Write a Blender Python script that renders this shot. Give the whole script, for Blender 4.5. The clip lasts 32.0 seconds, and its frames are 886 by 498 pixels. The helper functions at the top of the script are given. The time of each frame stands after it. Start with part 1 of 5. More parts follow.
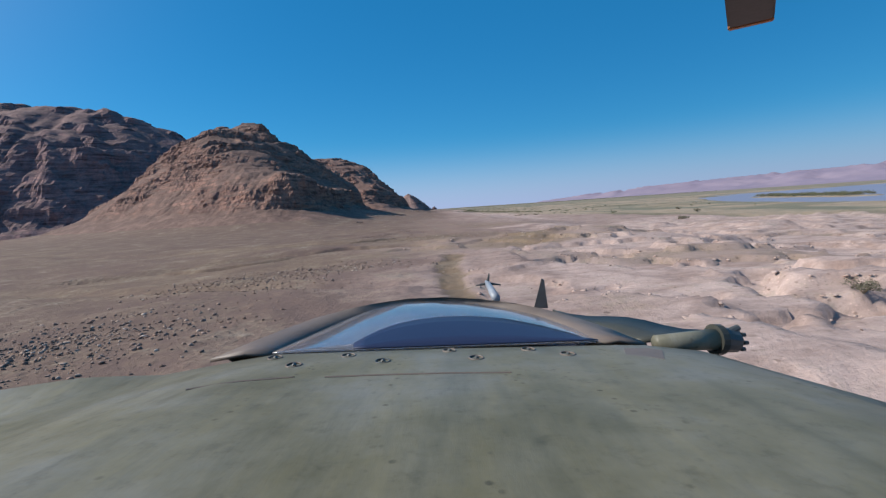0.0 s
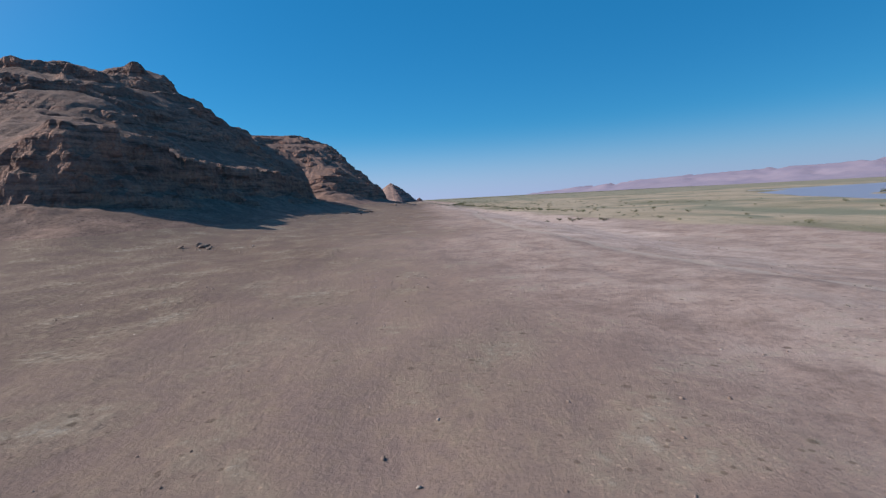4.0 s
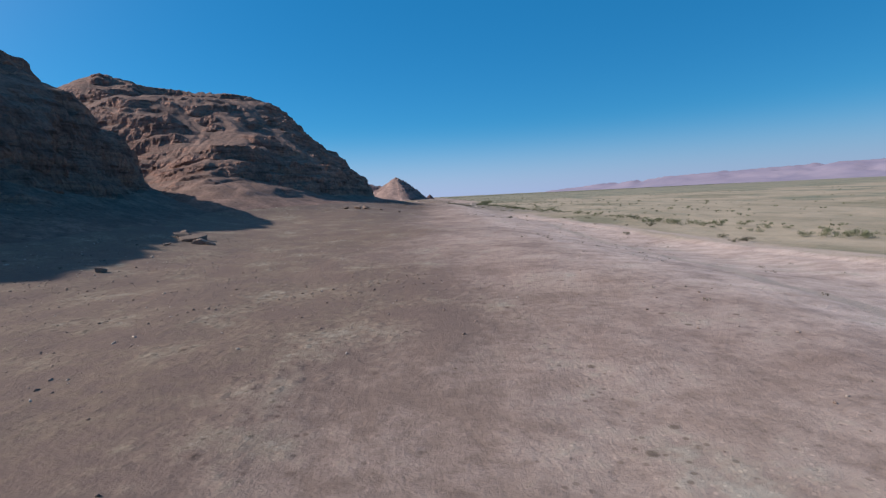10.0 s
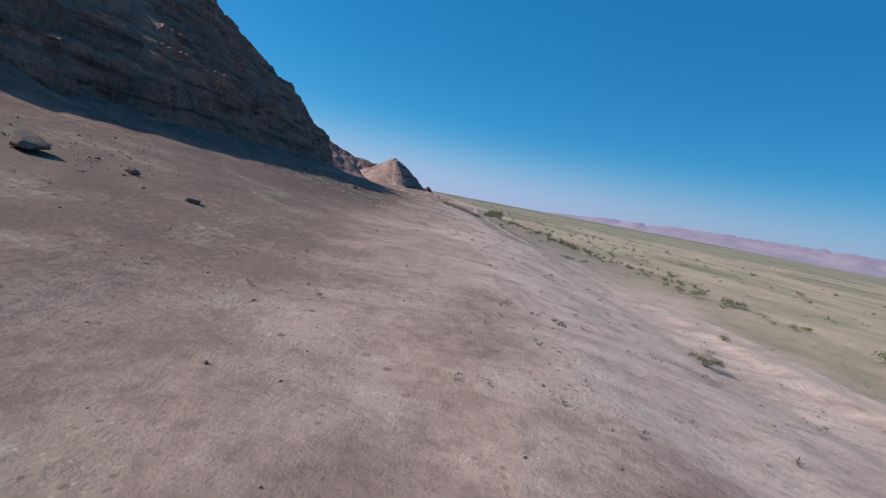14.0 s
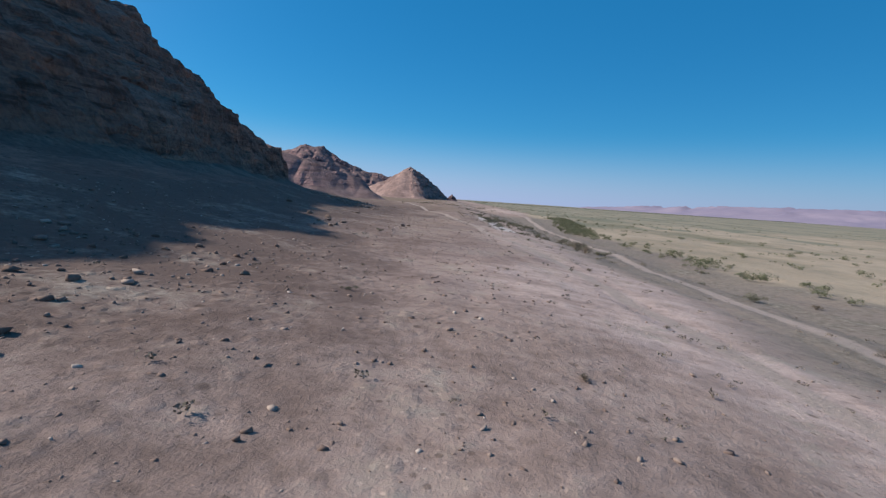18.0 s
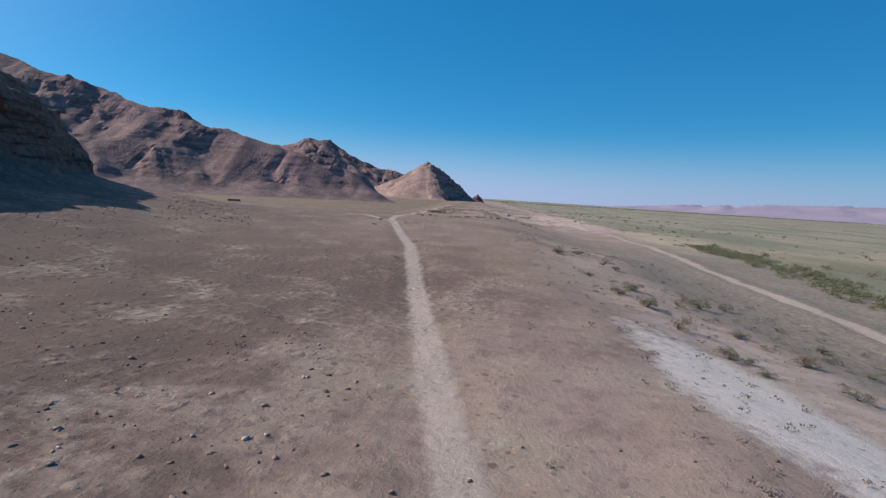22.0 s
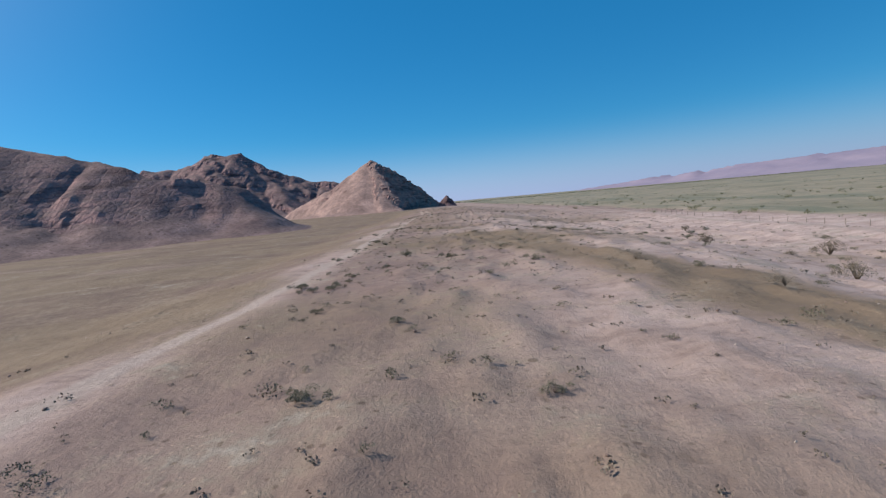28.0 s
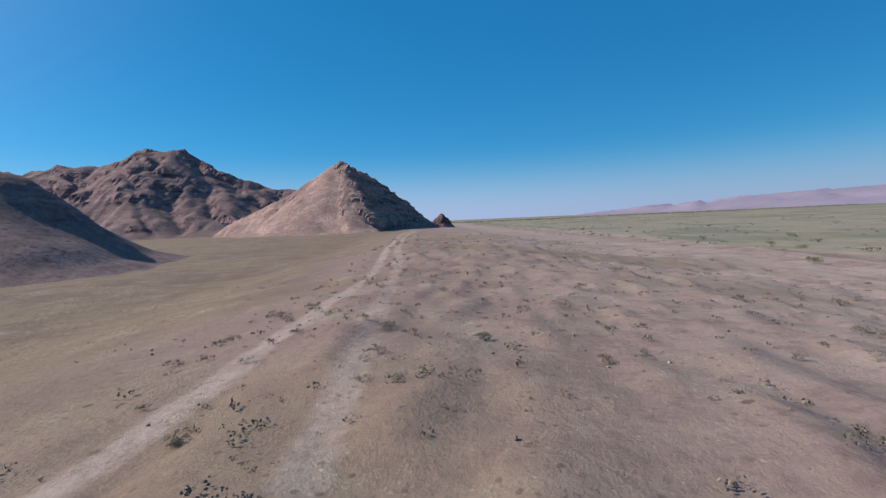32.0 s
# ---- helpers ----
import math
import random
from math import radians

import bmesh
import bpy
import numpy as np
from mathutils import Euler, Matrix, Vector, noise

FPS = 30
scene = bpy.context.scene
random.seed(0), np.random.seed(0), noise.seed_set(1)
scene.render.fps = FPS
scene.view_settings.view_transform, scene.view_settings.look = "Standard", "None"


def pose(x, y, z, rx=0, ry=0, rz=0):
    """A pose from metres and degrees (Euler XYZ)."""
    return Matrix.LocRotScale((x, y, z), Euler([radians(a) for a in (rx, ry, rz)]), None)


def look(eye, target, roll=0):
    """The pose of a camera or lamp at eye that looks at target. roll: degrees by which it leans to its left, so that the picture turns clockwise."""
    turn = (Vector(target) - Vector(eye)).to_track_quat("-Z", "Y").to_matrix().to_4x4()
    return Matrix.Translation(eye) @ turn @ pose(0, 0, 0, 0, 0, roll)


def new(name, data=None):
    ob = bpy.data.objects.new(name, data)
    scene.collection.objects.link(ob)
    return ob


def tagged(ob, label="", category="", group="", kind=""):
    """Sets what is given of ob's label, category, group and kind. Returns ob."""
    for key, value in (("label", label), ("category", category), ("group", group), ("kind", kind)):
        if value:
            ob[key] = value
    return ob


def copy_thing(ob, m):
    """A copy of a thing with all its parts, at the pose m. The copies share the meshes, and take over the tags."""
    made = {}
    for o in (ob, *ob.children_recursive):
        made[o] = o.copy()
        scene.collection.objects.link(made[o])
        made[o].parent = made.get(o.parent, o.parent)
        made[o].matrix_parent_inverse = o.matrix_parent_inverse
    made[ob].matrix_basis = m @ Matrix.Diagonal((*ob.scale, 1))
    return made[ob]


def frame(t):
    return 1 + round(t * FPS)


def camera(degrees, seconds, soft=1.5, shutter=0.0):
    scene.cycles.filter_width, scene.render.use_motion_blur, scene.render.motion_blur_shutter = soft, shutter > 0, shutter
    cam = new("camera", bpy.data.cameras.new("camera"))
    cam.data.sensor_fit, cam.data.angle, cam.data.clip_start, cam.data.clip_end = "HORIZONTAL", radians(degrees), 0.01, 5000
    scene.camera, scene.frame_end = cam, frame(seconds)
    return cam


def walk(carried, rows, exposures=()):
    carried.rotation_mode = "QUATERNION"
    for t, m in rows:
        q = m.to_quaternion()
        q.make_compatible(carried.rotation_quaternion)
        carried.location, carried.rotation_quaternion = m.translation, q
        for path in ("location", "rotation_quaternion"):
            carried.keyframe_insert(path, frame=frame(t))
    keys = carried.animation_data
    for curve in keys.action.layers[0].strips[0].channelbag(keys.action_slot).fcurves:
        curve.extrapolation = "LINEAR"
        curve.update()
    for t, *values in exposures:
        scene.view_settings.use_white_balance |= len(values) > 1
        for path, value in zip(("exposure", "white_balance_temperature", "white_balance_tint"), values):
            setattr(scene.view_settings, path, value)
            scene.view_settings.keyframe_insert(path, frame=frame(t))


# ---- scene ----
cam = camera(88.93, 32.0, soft=1.3)
PATH = [
    (0.0, pose(0.00, 0.01, 6.06, 84.78, 3.86, -2.12)),
    (0.5, pose(0.75, 19.22, 6.38, 84.41, 3.96, -2.05)),
    (1.0, pose(1.48, 38.45, 6.77, 83.77, 3.39, -1.88)),
    (1.5, pose(2.25, 57.63, 7.20, 82.94, 2.74, -2.27)),
    (2.0, pose(3.06, 76.74, 7.60, 82.51, 2.51, -2.81)),
    (2.5, pose(3.83, 95.86, 7.91, 82.57, 2.94, -3.31)),
    (3.0, pose(4.60, 114.94, 8.10, 82.97, 2.69, -3.69)),
    (3.5, pose(5.38, 134.05, 8.15, 83.57, 2.14, -3.79)),
    (4.0, pose(6.15, 153.17, 8.14, 83.54, 3.04, -3.86)),
    (4.5, pose(6.93, 172.32, 8.11, 83.73, 3.01, -4.21)),
    (6.5, pose(9.97, 249.90, 7.76, 84.04, 1.33, -2.93)),
    (7.0, pose(10.62, 269.29, 7.67, 83.33, 1.63, -3.21)),
    (7.5, pose(11.27, 288.70, 7.55, 82.96, 2.60, -3.90)),
    (8.0, pose(11.96, 308.10, 7.48, 83.23, 3.47, -3.72)),
    (8.5, pose(12.70, 327.39, 7.45, 83.98, 2.52, -2.93)),
    (9.0, pose(13.51, 346.55, 7.42, 84.33, 1.33, -2.59)),
    (9.5, pose(14.38, 365.73, 7.42, 83.94, 2.07, -2.68)),
    (10.0, pose(15.40, 385.00, 7.41, 83.29, 2.83, -2.29)),
    (10.5, pose(16.53, 404.36, 7.37, 82.96, 0.60, -2.37)),
    (11.0, pose(17.76, 423.74, 7.33, 82.94, -1.83, -3.26)),
    (11.5, pose(19.12, 443.06, 7.19, 82.85, -1.09, -4.50)),
    (12.0, pose(20.52, 462.28, 7.11, 82.90, -2.65, -4.36)),
    (12.5, pose(21.87, 481.32, 7.16, 83.01, -7.10, -3.28)),
    (13.0, pose(23.01, 500.16, 7.27, 82.82, -11.48, -2.14)),
    (13.5, pose(24.02, 518.80, 7.03, 82.85, -13.18, -3.84)),
    (14.0, pose(24.92, 537.45, 6.69, 82.79, -10.73, -2.17)),
    (14.5, pose(25.84, 556.17, 6.37, 82.48, -8.24, -1.73)),
    (16.5, pose(27.38, 633.13, 5.59, 83.73, -6.01, -0.11)),
    (17.0, pose(27.38, 652.43, 5.60, 83.83, -5.27, 0.44)),
    (17.5, pose(27.33, 671.77, 5.64, 83.63, -4.18, 0.42)),
    (18.0, pose(27.23, 691.16, 5.80, 83.49, -3.78, 0.98)),
    (18.5, pose(27.08, 710.59, 6.12, 83.51, -4.54, 1.21)),
    (19.0, pose(26.82, 729.99, 6.58, 83.54, -4.49, 1.12)),
    (19.5, pose(26.34, 749.32, 7.07, 83.41, -3.56, 1.45)),
    (20.0, pose(25.69, 768.56, 7.55, 83.32, -3.30, 1.90)),
    (20.5, pose(24.89, 787.71, 8.01, 83.34, -2.48, 2.27)),
    (21.0, pose(23.99, 806.81, 8.33, 83.27, -1.78, 3.40)),
    (21.5, pose(22.98, 826.08, 8.47, 83.19, -3.34, 4.05)),
    (22.0, pose(21.95, 845.37, 8.59, 83.18, -3.50, 3.81)),
    (22.5, pose(21.02, 864.51, 8.73, 83.35, 0.02, 3.56)),
    (23.0, pose(20.28, 883.37, 8.83, 83.70, 3.73, 3.66)),
    (23.5, pose(19.70, 901.93, 8.77, 83.99, 5.23, 3.66)),
    (24.0, pose(18.97, 920.63, 8.46, 83.58, 3.89, 3.62)),
    (24.5, pose(18.15, 939.42, 8.27, 82.90, 2.99, 2.18)),
    (26.5, pose(15.24, 1015.96, 7.10, 82.79, 4.35, -0.53)),
    (27.0, pose(14.79, 1035.17, 6.83, 82.99, 3.72, -1.02)),
    (27.5, pose(14.40, 1054.35, 6.58, 83.64, 4.42, -1.23)),
    (28.0, pose(14.15, 1073.44, 6.39, 83.95, 5.01, -0.99)),
    (28.5, pose(14.14, 1092.43, 6.33, 83.96, 3.75, -0.60)),
    (29.0, pose(14.25, 1111.47, 6.36, 84.38, 2.03, -1.31)),
    (29.5, pose(14.44, 1130.54, 6.41, 84.68, 2.47, -1.83)),
    (30.0, pose(14.64, 1149.54, 6.48, 84.96, 3.34, -2.18)),
    (30.5, pose(14.69, 1168.46, 6.65, 85.85, 3.31, -2.33)),
    (31.0, pose(14.75, 1187.29, 6.86, 86.57, 2.99, -2.20)),
    (31.5, pose(14.96, 1206.08, 6.94, 86.82, 2.30, -2.27)),
    (32.0, pose(15.14, 1224.94, 7.20, 86.28, 2.46, -2.05)),
]
walk(cam, PATH)

# ---- light ----
SUN_EL, SUN_AZ = 36.5, -88.0      # degrees; azimuth from +y, negative towards -x
world = bpy.data.worlds.new("sky")
scene.world = world
world.use_nodes = True
wn = world.node_tree.nodes
wl = world.node_tree.links
sky = wn.new("ShaderNodeTexSky")
sky.sky_type, sky.sun_disc = "NISHITA", False
sky.sun_elevation, sky.sun_rotation = radians(SUN_EL), radians(SUN_AZ)
sky.altitude, sky.air_density, sky.dust_density, sky.ozone_density = 600, 1.0, 0.2, 4.0
tone = wn.new("ShaderNodeHueSaturation")
tone.inputs["Saturation"].default_value = 1.12
tint = wn.new("ShaderNodeMix")
tint.data_type, tint.blend_type = "RGBA", "MULTIPLY"
tint.inputs[0].default_value = 1.0
tint.inputs[7].default_value = (0.36, 0.60, 0.69, 1)
wl.new(sky.outputs["Color"], tint.inputs[6])
wl.new(tint.outputs[2], tone.inputs["Color"])
clear = wn.new("ShaderNodeMix")
clear.data_type, clear.blend_type = "RGBA", "ADD"
clear.inputs[0].default_value = 1.0
clear.inputs[7].default_value = (0.04, 0.86, 2.0, 1)
wl.new(tone.outputs["Color"], clear.inputs[6])
haze = wn.new("ShaderNodeMix")                                     # dusty lilac air low over the horizon
haze.data_type = "RGBA"
haze.inputs[7].default_value = (3.75, 4.55, 7.1, 1)
ray = wn.new("ShaderNodeTexCoord")
level = wn.new("ShaderNodeSeparateXYZ")
wl.new(ray.outputs["Generated"], level.inputs[0])
low = wn.new("ShaderNodeMapRange")
low.interpolation_type = "SMOOTHERSTEP"
low.inputs["From Min"].default_value, low.inputs["From Max"].default_value = 0.17, -0.06
wl.new(level.outputs["Z"], low.inputs["Value"])
wl.new(low.outputs["Result"], haze.inputs[0])
wl.new(clear.outputs[2], haze.inputs[6])
glow = wn.new("ShaderNodeVectorMath")                                  # warm glow round the unseen sun, added to redden the shade
glow.operation = "DOT_PRODUCT"
glow.inputs[1].default_value = (math.sin(radians(SUN_AZ)) * math.cos(radians(SUN_EL)), math.cos(radians(SUN_AZ)) * math.cos(radians(SUN_EL)), math.sin(radians(SUN_EL)))
wl.new(ray.outputs["Generated"], glow.inputs[0])
near_sun = wn.new("ShaderNodeMath")
near_sun.operation, near_sun.use_clamp = "MAXIMUM", True
wl.new(glow.outputs["Value"], near_sun.inputs[0])
near_sun.inputs[1].default_value = 0.0
lobe = wn.new("ShaderNodeMath")
lobe.operation = "POWER"
lobe.inputs[1].default_value = 9.0
wl.new(near_sun.outputs[0], lobe.inputs[0])
aureole = wn.new("ShaderNodeMix")
aureole.data_type, aureole.blend_type = "RGBA", "ADD"
aureole.inputs[7].default_value = (9.0, 6.4, 4.2, 1)
wl.new(lobe.outputs[0], aureole.inputs[0])
wl.new(haze.outputs[2], aureole.inputs[6])
away = wn.new("ShaderNodeMapRange")                                      # the sky deepens away from the sun
away.interpolation_type = "SMOOTHSTEP"
away.inputs["From Min"].default_value, away.inputs["From Max"].default_value = -0.75, 0.2
away.inputs["To Min"].default_value, away.inputs["To Max"].default_value = 0.78, 1.0
wl.new(glow.outputs["Value"], away.inputs["Value"])
deep = wn.new("ShaderNodeVectorMath")
deep.operation = "SCALE"
wl.new(aureole.outputs[2], deep.inputs[0])
wl.new(away.outputs["Result"], deep.inputs["Scale"])
wl.new(deep.outputs["Vector"], wn["Background"].inputs["Color"])
wn["Background"].inputs["Strength"].default_value = 0.110
sun = new("sun", bpy.data.lights.new("sun", "SUN"))
sun.data.energy, sun.data.angle, sun.data.color = 5.0, radians(0.53), (1.0, 0.95, 0.88)
sa, se = radians(SUN_AZ), radians(SUN_EL)
sun_from = Vector((math.sin(sa) * math.cos(se), math.cos(sa) * math.cos(se), math.sin(se)))
sun.matrix_world = look(sun_from * 100, (0, 0, 0))
scene.view_settings.exposure = 0.0


# ---- vector noise ----
def hash2(ix, iy, seed):
    n = (ix * 374761393 + iy * 668265263 + seed * 974634777) & 0xFFFFFFFF
    n = ((n ^ (n >> 13)) * 1274126177) & 0xFFFFFFFF
    return ((n ^ (n >> 16)) & 0xFFFF) / 65535.0


def gnoise(x, y, seed=0):
    """Gradient noise, about -1 to 1."""
    x0, y0 = np.floor(x).astype(np.int64), np.floor(y).astype(np.int64)
    fx, fy = x - x0, y - y0
    ux, uy = fx * fx * fx * (fx * (fx * 6 - 15) + 10), fy * fy * fy * (fy * (fy * 6 - 15) + 10)

    def dot(ax, ay):
        a = hash2(x0 + ax, y0 + ay, seed) * 2 * np.pi
        return np.cos(a) * (fx - ax) + np.sin(a) * (fy - ay)
    low = dot(0, 0) * (1 - ux) + dot(1, 0) * ux
    high = dot(0, 1) * (1 - ux) + dot(1, 1) * ux
    return 1.5 * (low * (1 - uy) + high * uy)


def fbm(x, y, octaves=4, seed=0, gain=0.5):
    total, amp = 0.0, 1.0
    for k in range(octaves):
        total = total + amp * gnoise(x * 2 ** k, y * 2 ** k, seed + 17 * k)
        amp *= gain
    return total


def ridged(x, y, octaves=4, seed=0):
    total, amp = 0.0, 0.55
    for k in range(octaves):
        total = total + amp * (1 - 2 * np.abs(gnoise(x * 2 ** k, y * 2 ** k, seed + 31 * k)))
        amp *= 0.5
    return total


def step(a, b, x):
    u = np.clip((x - a) / (b - a), 0, 1)
    return u * u * (3 - 2 * u)


def line_distance(x, y, pts):
    """Distance to a polyline."""
    best = np.full(np.shape(x), 1e9)
    for (ax, ay), (bx, by) in zip(pts[:-1], pts[1:]):
        dx, dy = bx - ax, by - ay
        u = np.clip(((x - ax) * dx + (y - ay) * dy) / (dx * dx + dy * dy), 0, 1)
        best = np.minimum(best, np.hypot(x - ax - u * dx, y - ay - u * dy))
    return best


def inside_distance(x, y, poly):
    """Distance to the outline of a polygon, positive inside it."""
    d = line_distance(x, y, poly + poly[:1])
    odd = np.zeros(np.shape(x), bool)
    for (ax, ay), (bx, by) in zip(poly, poly[1:] + poly[:1]):
        if ay != by:
            odd ^= ((ay > y) != (by > y)) & (x < (bx - ax) * (y - ay) / (by - ay) + ax)
    return np.where(odd, d, -d)


# ---- plan ----
HEADLAND = [(-275, 330), (-190, 282), (-140, 258), (-95, 243), (-62, 246), (-47, 272), (-42, 330), (-40, 385), (-39, 432), (-41, 470), (-46, 502), (-54, 538), (-72, 580),
            (-120, 620), (-220, 660), (-340, 620), (-340, 430)]
LONG_WALL = [(-170, 578), (-105, 549), (-66, 533), (-46, 535), (-33, 558), (-20, 602), (-16, 640), (-11, 700), (-8, 750), (-12.5, 800), (-20, 845), (-26, 890), (-39, 932),
             (-57, 968), (-118, 1018), (-240, 1040), (-420, 1000), (-420, 640)]
REAR = [(-1300, 500), (-760, 520), (-470, 600), (-340, 690), (-280, 900), (-420, 1080), (-700, 1200), (-1300, 1200)]
TRACK = [(48, 150), (43, 190), (37, 215), (33, 245), (30.5, 285), (31, 302), (33, 332), (35, 366), (38.5, 386), (44, 410), (48, 440), (51, 475), (53, 527), (50, 600), (46, 660),
         (44, 700), (40, 745), (34, 772), (30, 808), (22, 858), (13, 912), (7, 937), (1, 963), (-4, 1015), (-3, 1050), (-1, 1095), (1, 1140),
         (2, 1195), (6, 1240), (8, 1280), (5, 1350), (1, 1450), (4, 1585)]
TRACK_TWIN = [(12, 1235), (11, 1285), (8, 1335), (6, 1400), (10, 1600)]
ROAD = [(78, 380), (70, 470), (64, 560), (58, 640), (56, 690), (59, 780), (63, 860), (70, 930), (77, 986), (80, 1067), (79, 1130), (80, 1194),
        (88, 1250), (100, 1370), (112, 1600)]
RIVER = [(395, 655), (330, 520), (255, 380), (222, 230), (210, 40), (250, -300), (1500, -300), (1500, 700), (900, 900), (620, 800), (500, 720)]

BRANCH = [(1, 959), (-3.5, 965.5), (-8, 970), (-14, 972)]
OLD_TRACK = [(-14, 972), (-27, 977), (-75, 1005), (-140, 1040)]
ISLAND = [(345, 455), (322, 380), (300, 300)]
CUTS = [[(-48.7, 62.8), (-40, 63.7), (-30, 60.6), (-23.3, 64.6), (-18.2, 73.4), (-13.6, 78.6), (-2, 77)], [(-26, 92), (-15.5, 96.3), (-12, 100.4), (-8.6, 104.3), (-6, 106)]]   # dry runnels
CLAY_CUTS = [[(13.0, 19.0), (15.1, 19.5), (17.2, 20.8), (18.3, 20.6), (19.8, 21.3), (23.0, 22.8), (27, 23)], [(18.6, 40.5), (20.8, 37.9), (24.1, 39.2), (25.2, 36.3), (27.5, 36)],
             [(45.4, 71.4), (50.5, 73.4)], [(24.0, 32.1), (21.6, 29.5), (20.5, 26.5)], [(26.4, 31.9), (26.1, 29.2), (29, 28)], [(30, 52), (36, 50.5), (41, 53)], [(12, 47), (16, 49), (21, 48.5)], [(33, 38), (38, 39.5), (43, 38)]]
GULLY = [(3.2, 56), (1.8, 50), (1.7, 36), (2.4, 30)]


def hedge_x(y):
    """The shrub line between the slope and the meadows."""
    return np.interp(y, [300, 500, 700, 840, 868, 900, 940, 980, 1010, 1100], [112, 92, 78, 76, 78, 85, 93, 98, 104, 114])


def clay_layer(x, y):
    """Which bed of the pale clay lies open here."""
    wx, wy = x + 3 * gnoise(x / 9, y / 9, 62) + 1.0 * gnoise(x / 2.5, y / 2.5, 65), y + 3 * gnoise(x / 7 + 3, y / 7, 64)
    return (1.2 * gnoise(wx / 40, wy / 30, 88) + 0.8 * gnoise(wx / 15, wy / 11, 89) + 0.34 * gnoise(wx / 4.5, wy / 4, 90) + 0.10 * gnoise(wx / 1.7, wy / 1.5, 92) + 4.0) / 0.62


def ground_height(x, y, fine=True):
    z = -3.6 * step(28, 62, x - 6 * gnoise(x * 0 + 3.3, y / 60, 5))                    # down to the river flats
    z = z - 1.0 * step(70, 160, x)
    s = np.maximum(inside_distance(x, y, HEADLAND), inside_distance(x, y, LONG_WALL))
    out = np.clip(-s, 0, 400)
    z = z + 4.0 * np.exp(-out / 16.0) * step(70, 10, out)                            # scree apron
    z = z + 2.2 * step(18, -14, x) * step(470, 560, y) * step(900, 800, y)
    z = z + 5 * step(-60, -400, x) * step(500, 200, y)
    z = z - 3.2 * step(2, -26, x) * step(1010, 1090, y) * step(1560, 1420, y)         # low plain beside the terrace
    z = z + 1.3 * step(880, 950, y) * step(1040, 980, y) * np.exp(-((x - 8) / 40) ** 2)
    z = z + 1.4 * step(1190, 1250, y) * step(1600, 1450, y) * step(-2, 12, x) * step(90, 50, x)
    near = step(260, 90, np.abs(x - 20))
    z = z + 0.55 * near * fbm(x / 45, y / 45, 3, 3) + 2.0 * (1 - near) * fbm(x / 300, y / 300, 2, 8) * step(1500, 300, np.abs(x))
    if fine:
        z = z + near * (0.16 * fbm(x / 7, y / 7, 3, 11))
        bad = badlands(x, y)
        gully = ridged((x + 9 * gnoise(x / 40, y / 40, 61)) / 26, y / 15, 4, 21)
        for line in CUTS:
            z = z - 0.55 * step(1.5, 0.7, line_distance(x, y, line) + 0.5 * gnoise(x / 2.2, y / 2.2, 85))
        for line in CLAY_CUTS:
            z = z - 0.75 * step(1.25, 0.8, line_distance(x, y, line) + 0.9 * gnoise(x / 1.6, y / 1.6, 93))
        z = z - 0.25 * step(1.7, 0.6, line_distance(x, y, GULLY) + 0.9 * gnoise(x / 2.5, y / 2.5, 86))
        lay = clay_layer(x, y)
        f = lay - np.floor(lay)
        shelf = 0.62 * (np.floor(lay) + np.interp(f, [0, 0.43, 0.48, 1], [0, 0.08, 0.92, 1])) - 4.0
        z = z + bad * step(420, 300, y) * shelf + bad * step(300, 420, y) * (0.3 * np.clip(gully, -1, 0.45) - 0.2)
        hum = step(0, 14, x) * step(85, 70, x) * step(1040, 1080, y) * step(1400, 1300, y)
        z = z + 0.4 * hum * np.clip(fbm(x / 3.2, y / 4.5, 3, 81), -0.2, 1)
        wash = step(0.14, 0.0, np.abs(gnoise(x / 90 + 4, y / 38, 71))) * step(160, 60, y) * step(12, -10, x)
        z = z - 0.5 * wash
        d = line_distance(x, y, TRACK)
        z = z - 0.10 * step(2.6, 1.2, d)
        d = line_distance(x, y, ROAD)
        z = z + 0.25 * step(4.5, 2.5, d)
    river = inside_distance(x, y, RIVER)
    z = z + (-7.5 - z) * step(-12, 20, river)
    z = z + 3.0 * step(17, 7, line_distance(x, y, ISLAND))
    return z


def badlands(x, y):
    edge = x + 14 * gnoise(x / 30, y / 30, 41)
    return np.clip(step(-8, 13, edge) * step(98, 62, y + 8 * gnoise(x / 25, y / 25, 43) - 1.2 * np.clip(x - 10, 0, 80)) * step(170, 120, x)
                   + 0.5 * step(34, 44, edge) * step(74, 62, edge) * step(400, 480, y) * step(800, 700, y)
                   + 0.4 * step(12, 30, edge) * step(115, 95, edge) * step(1035, 1075, y) * step(1250, 1190, y), 0, 1)


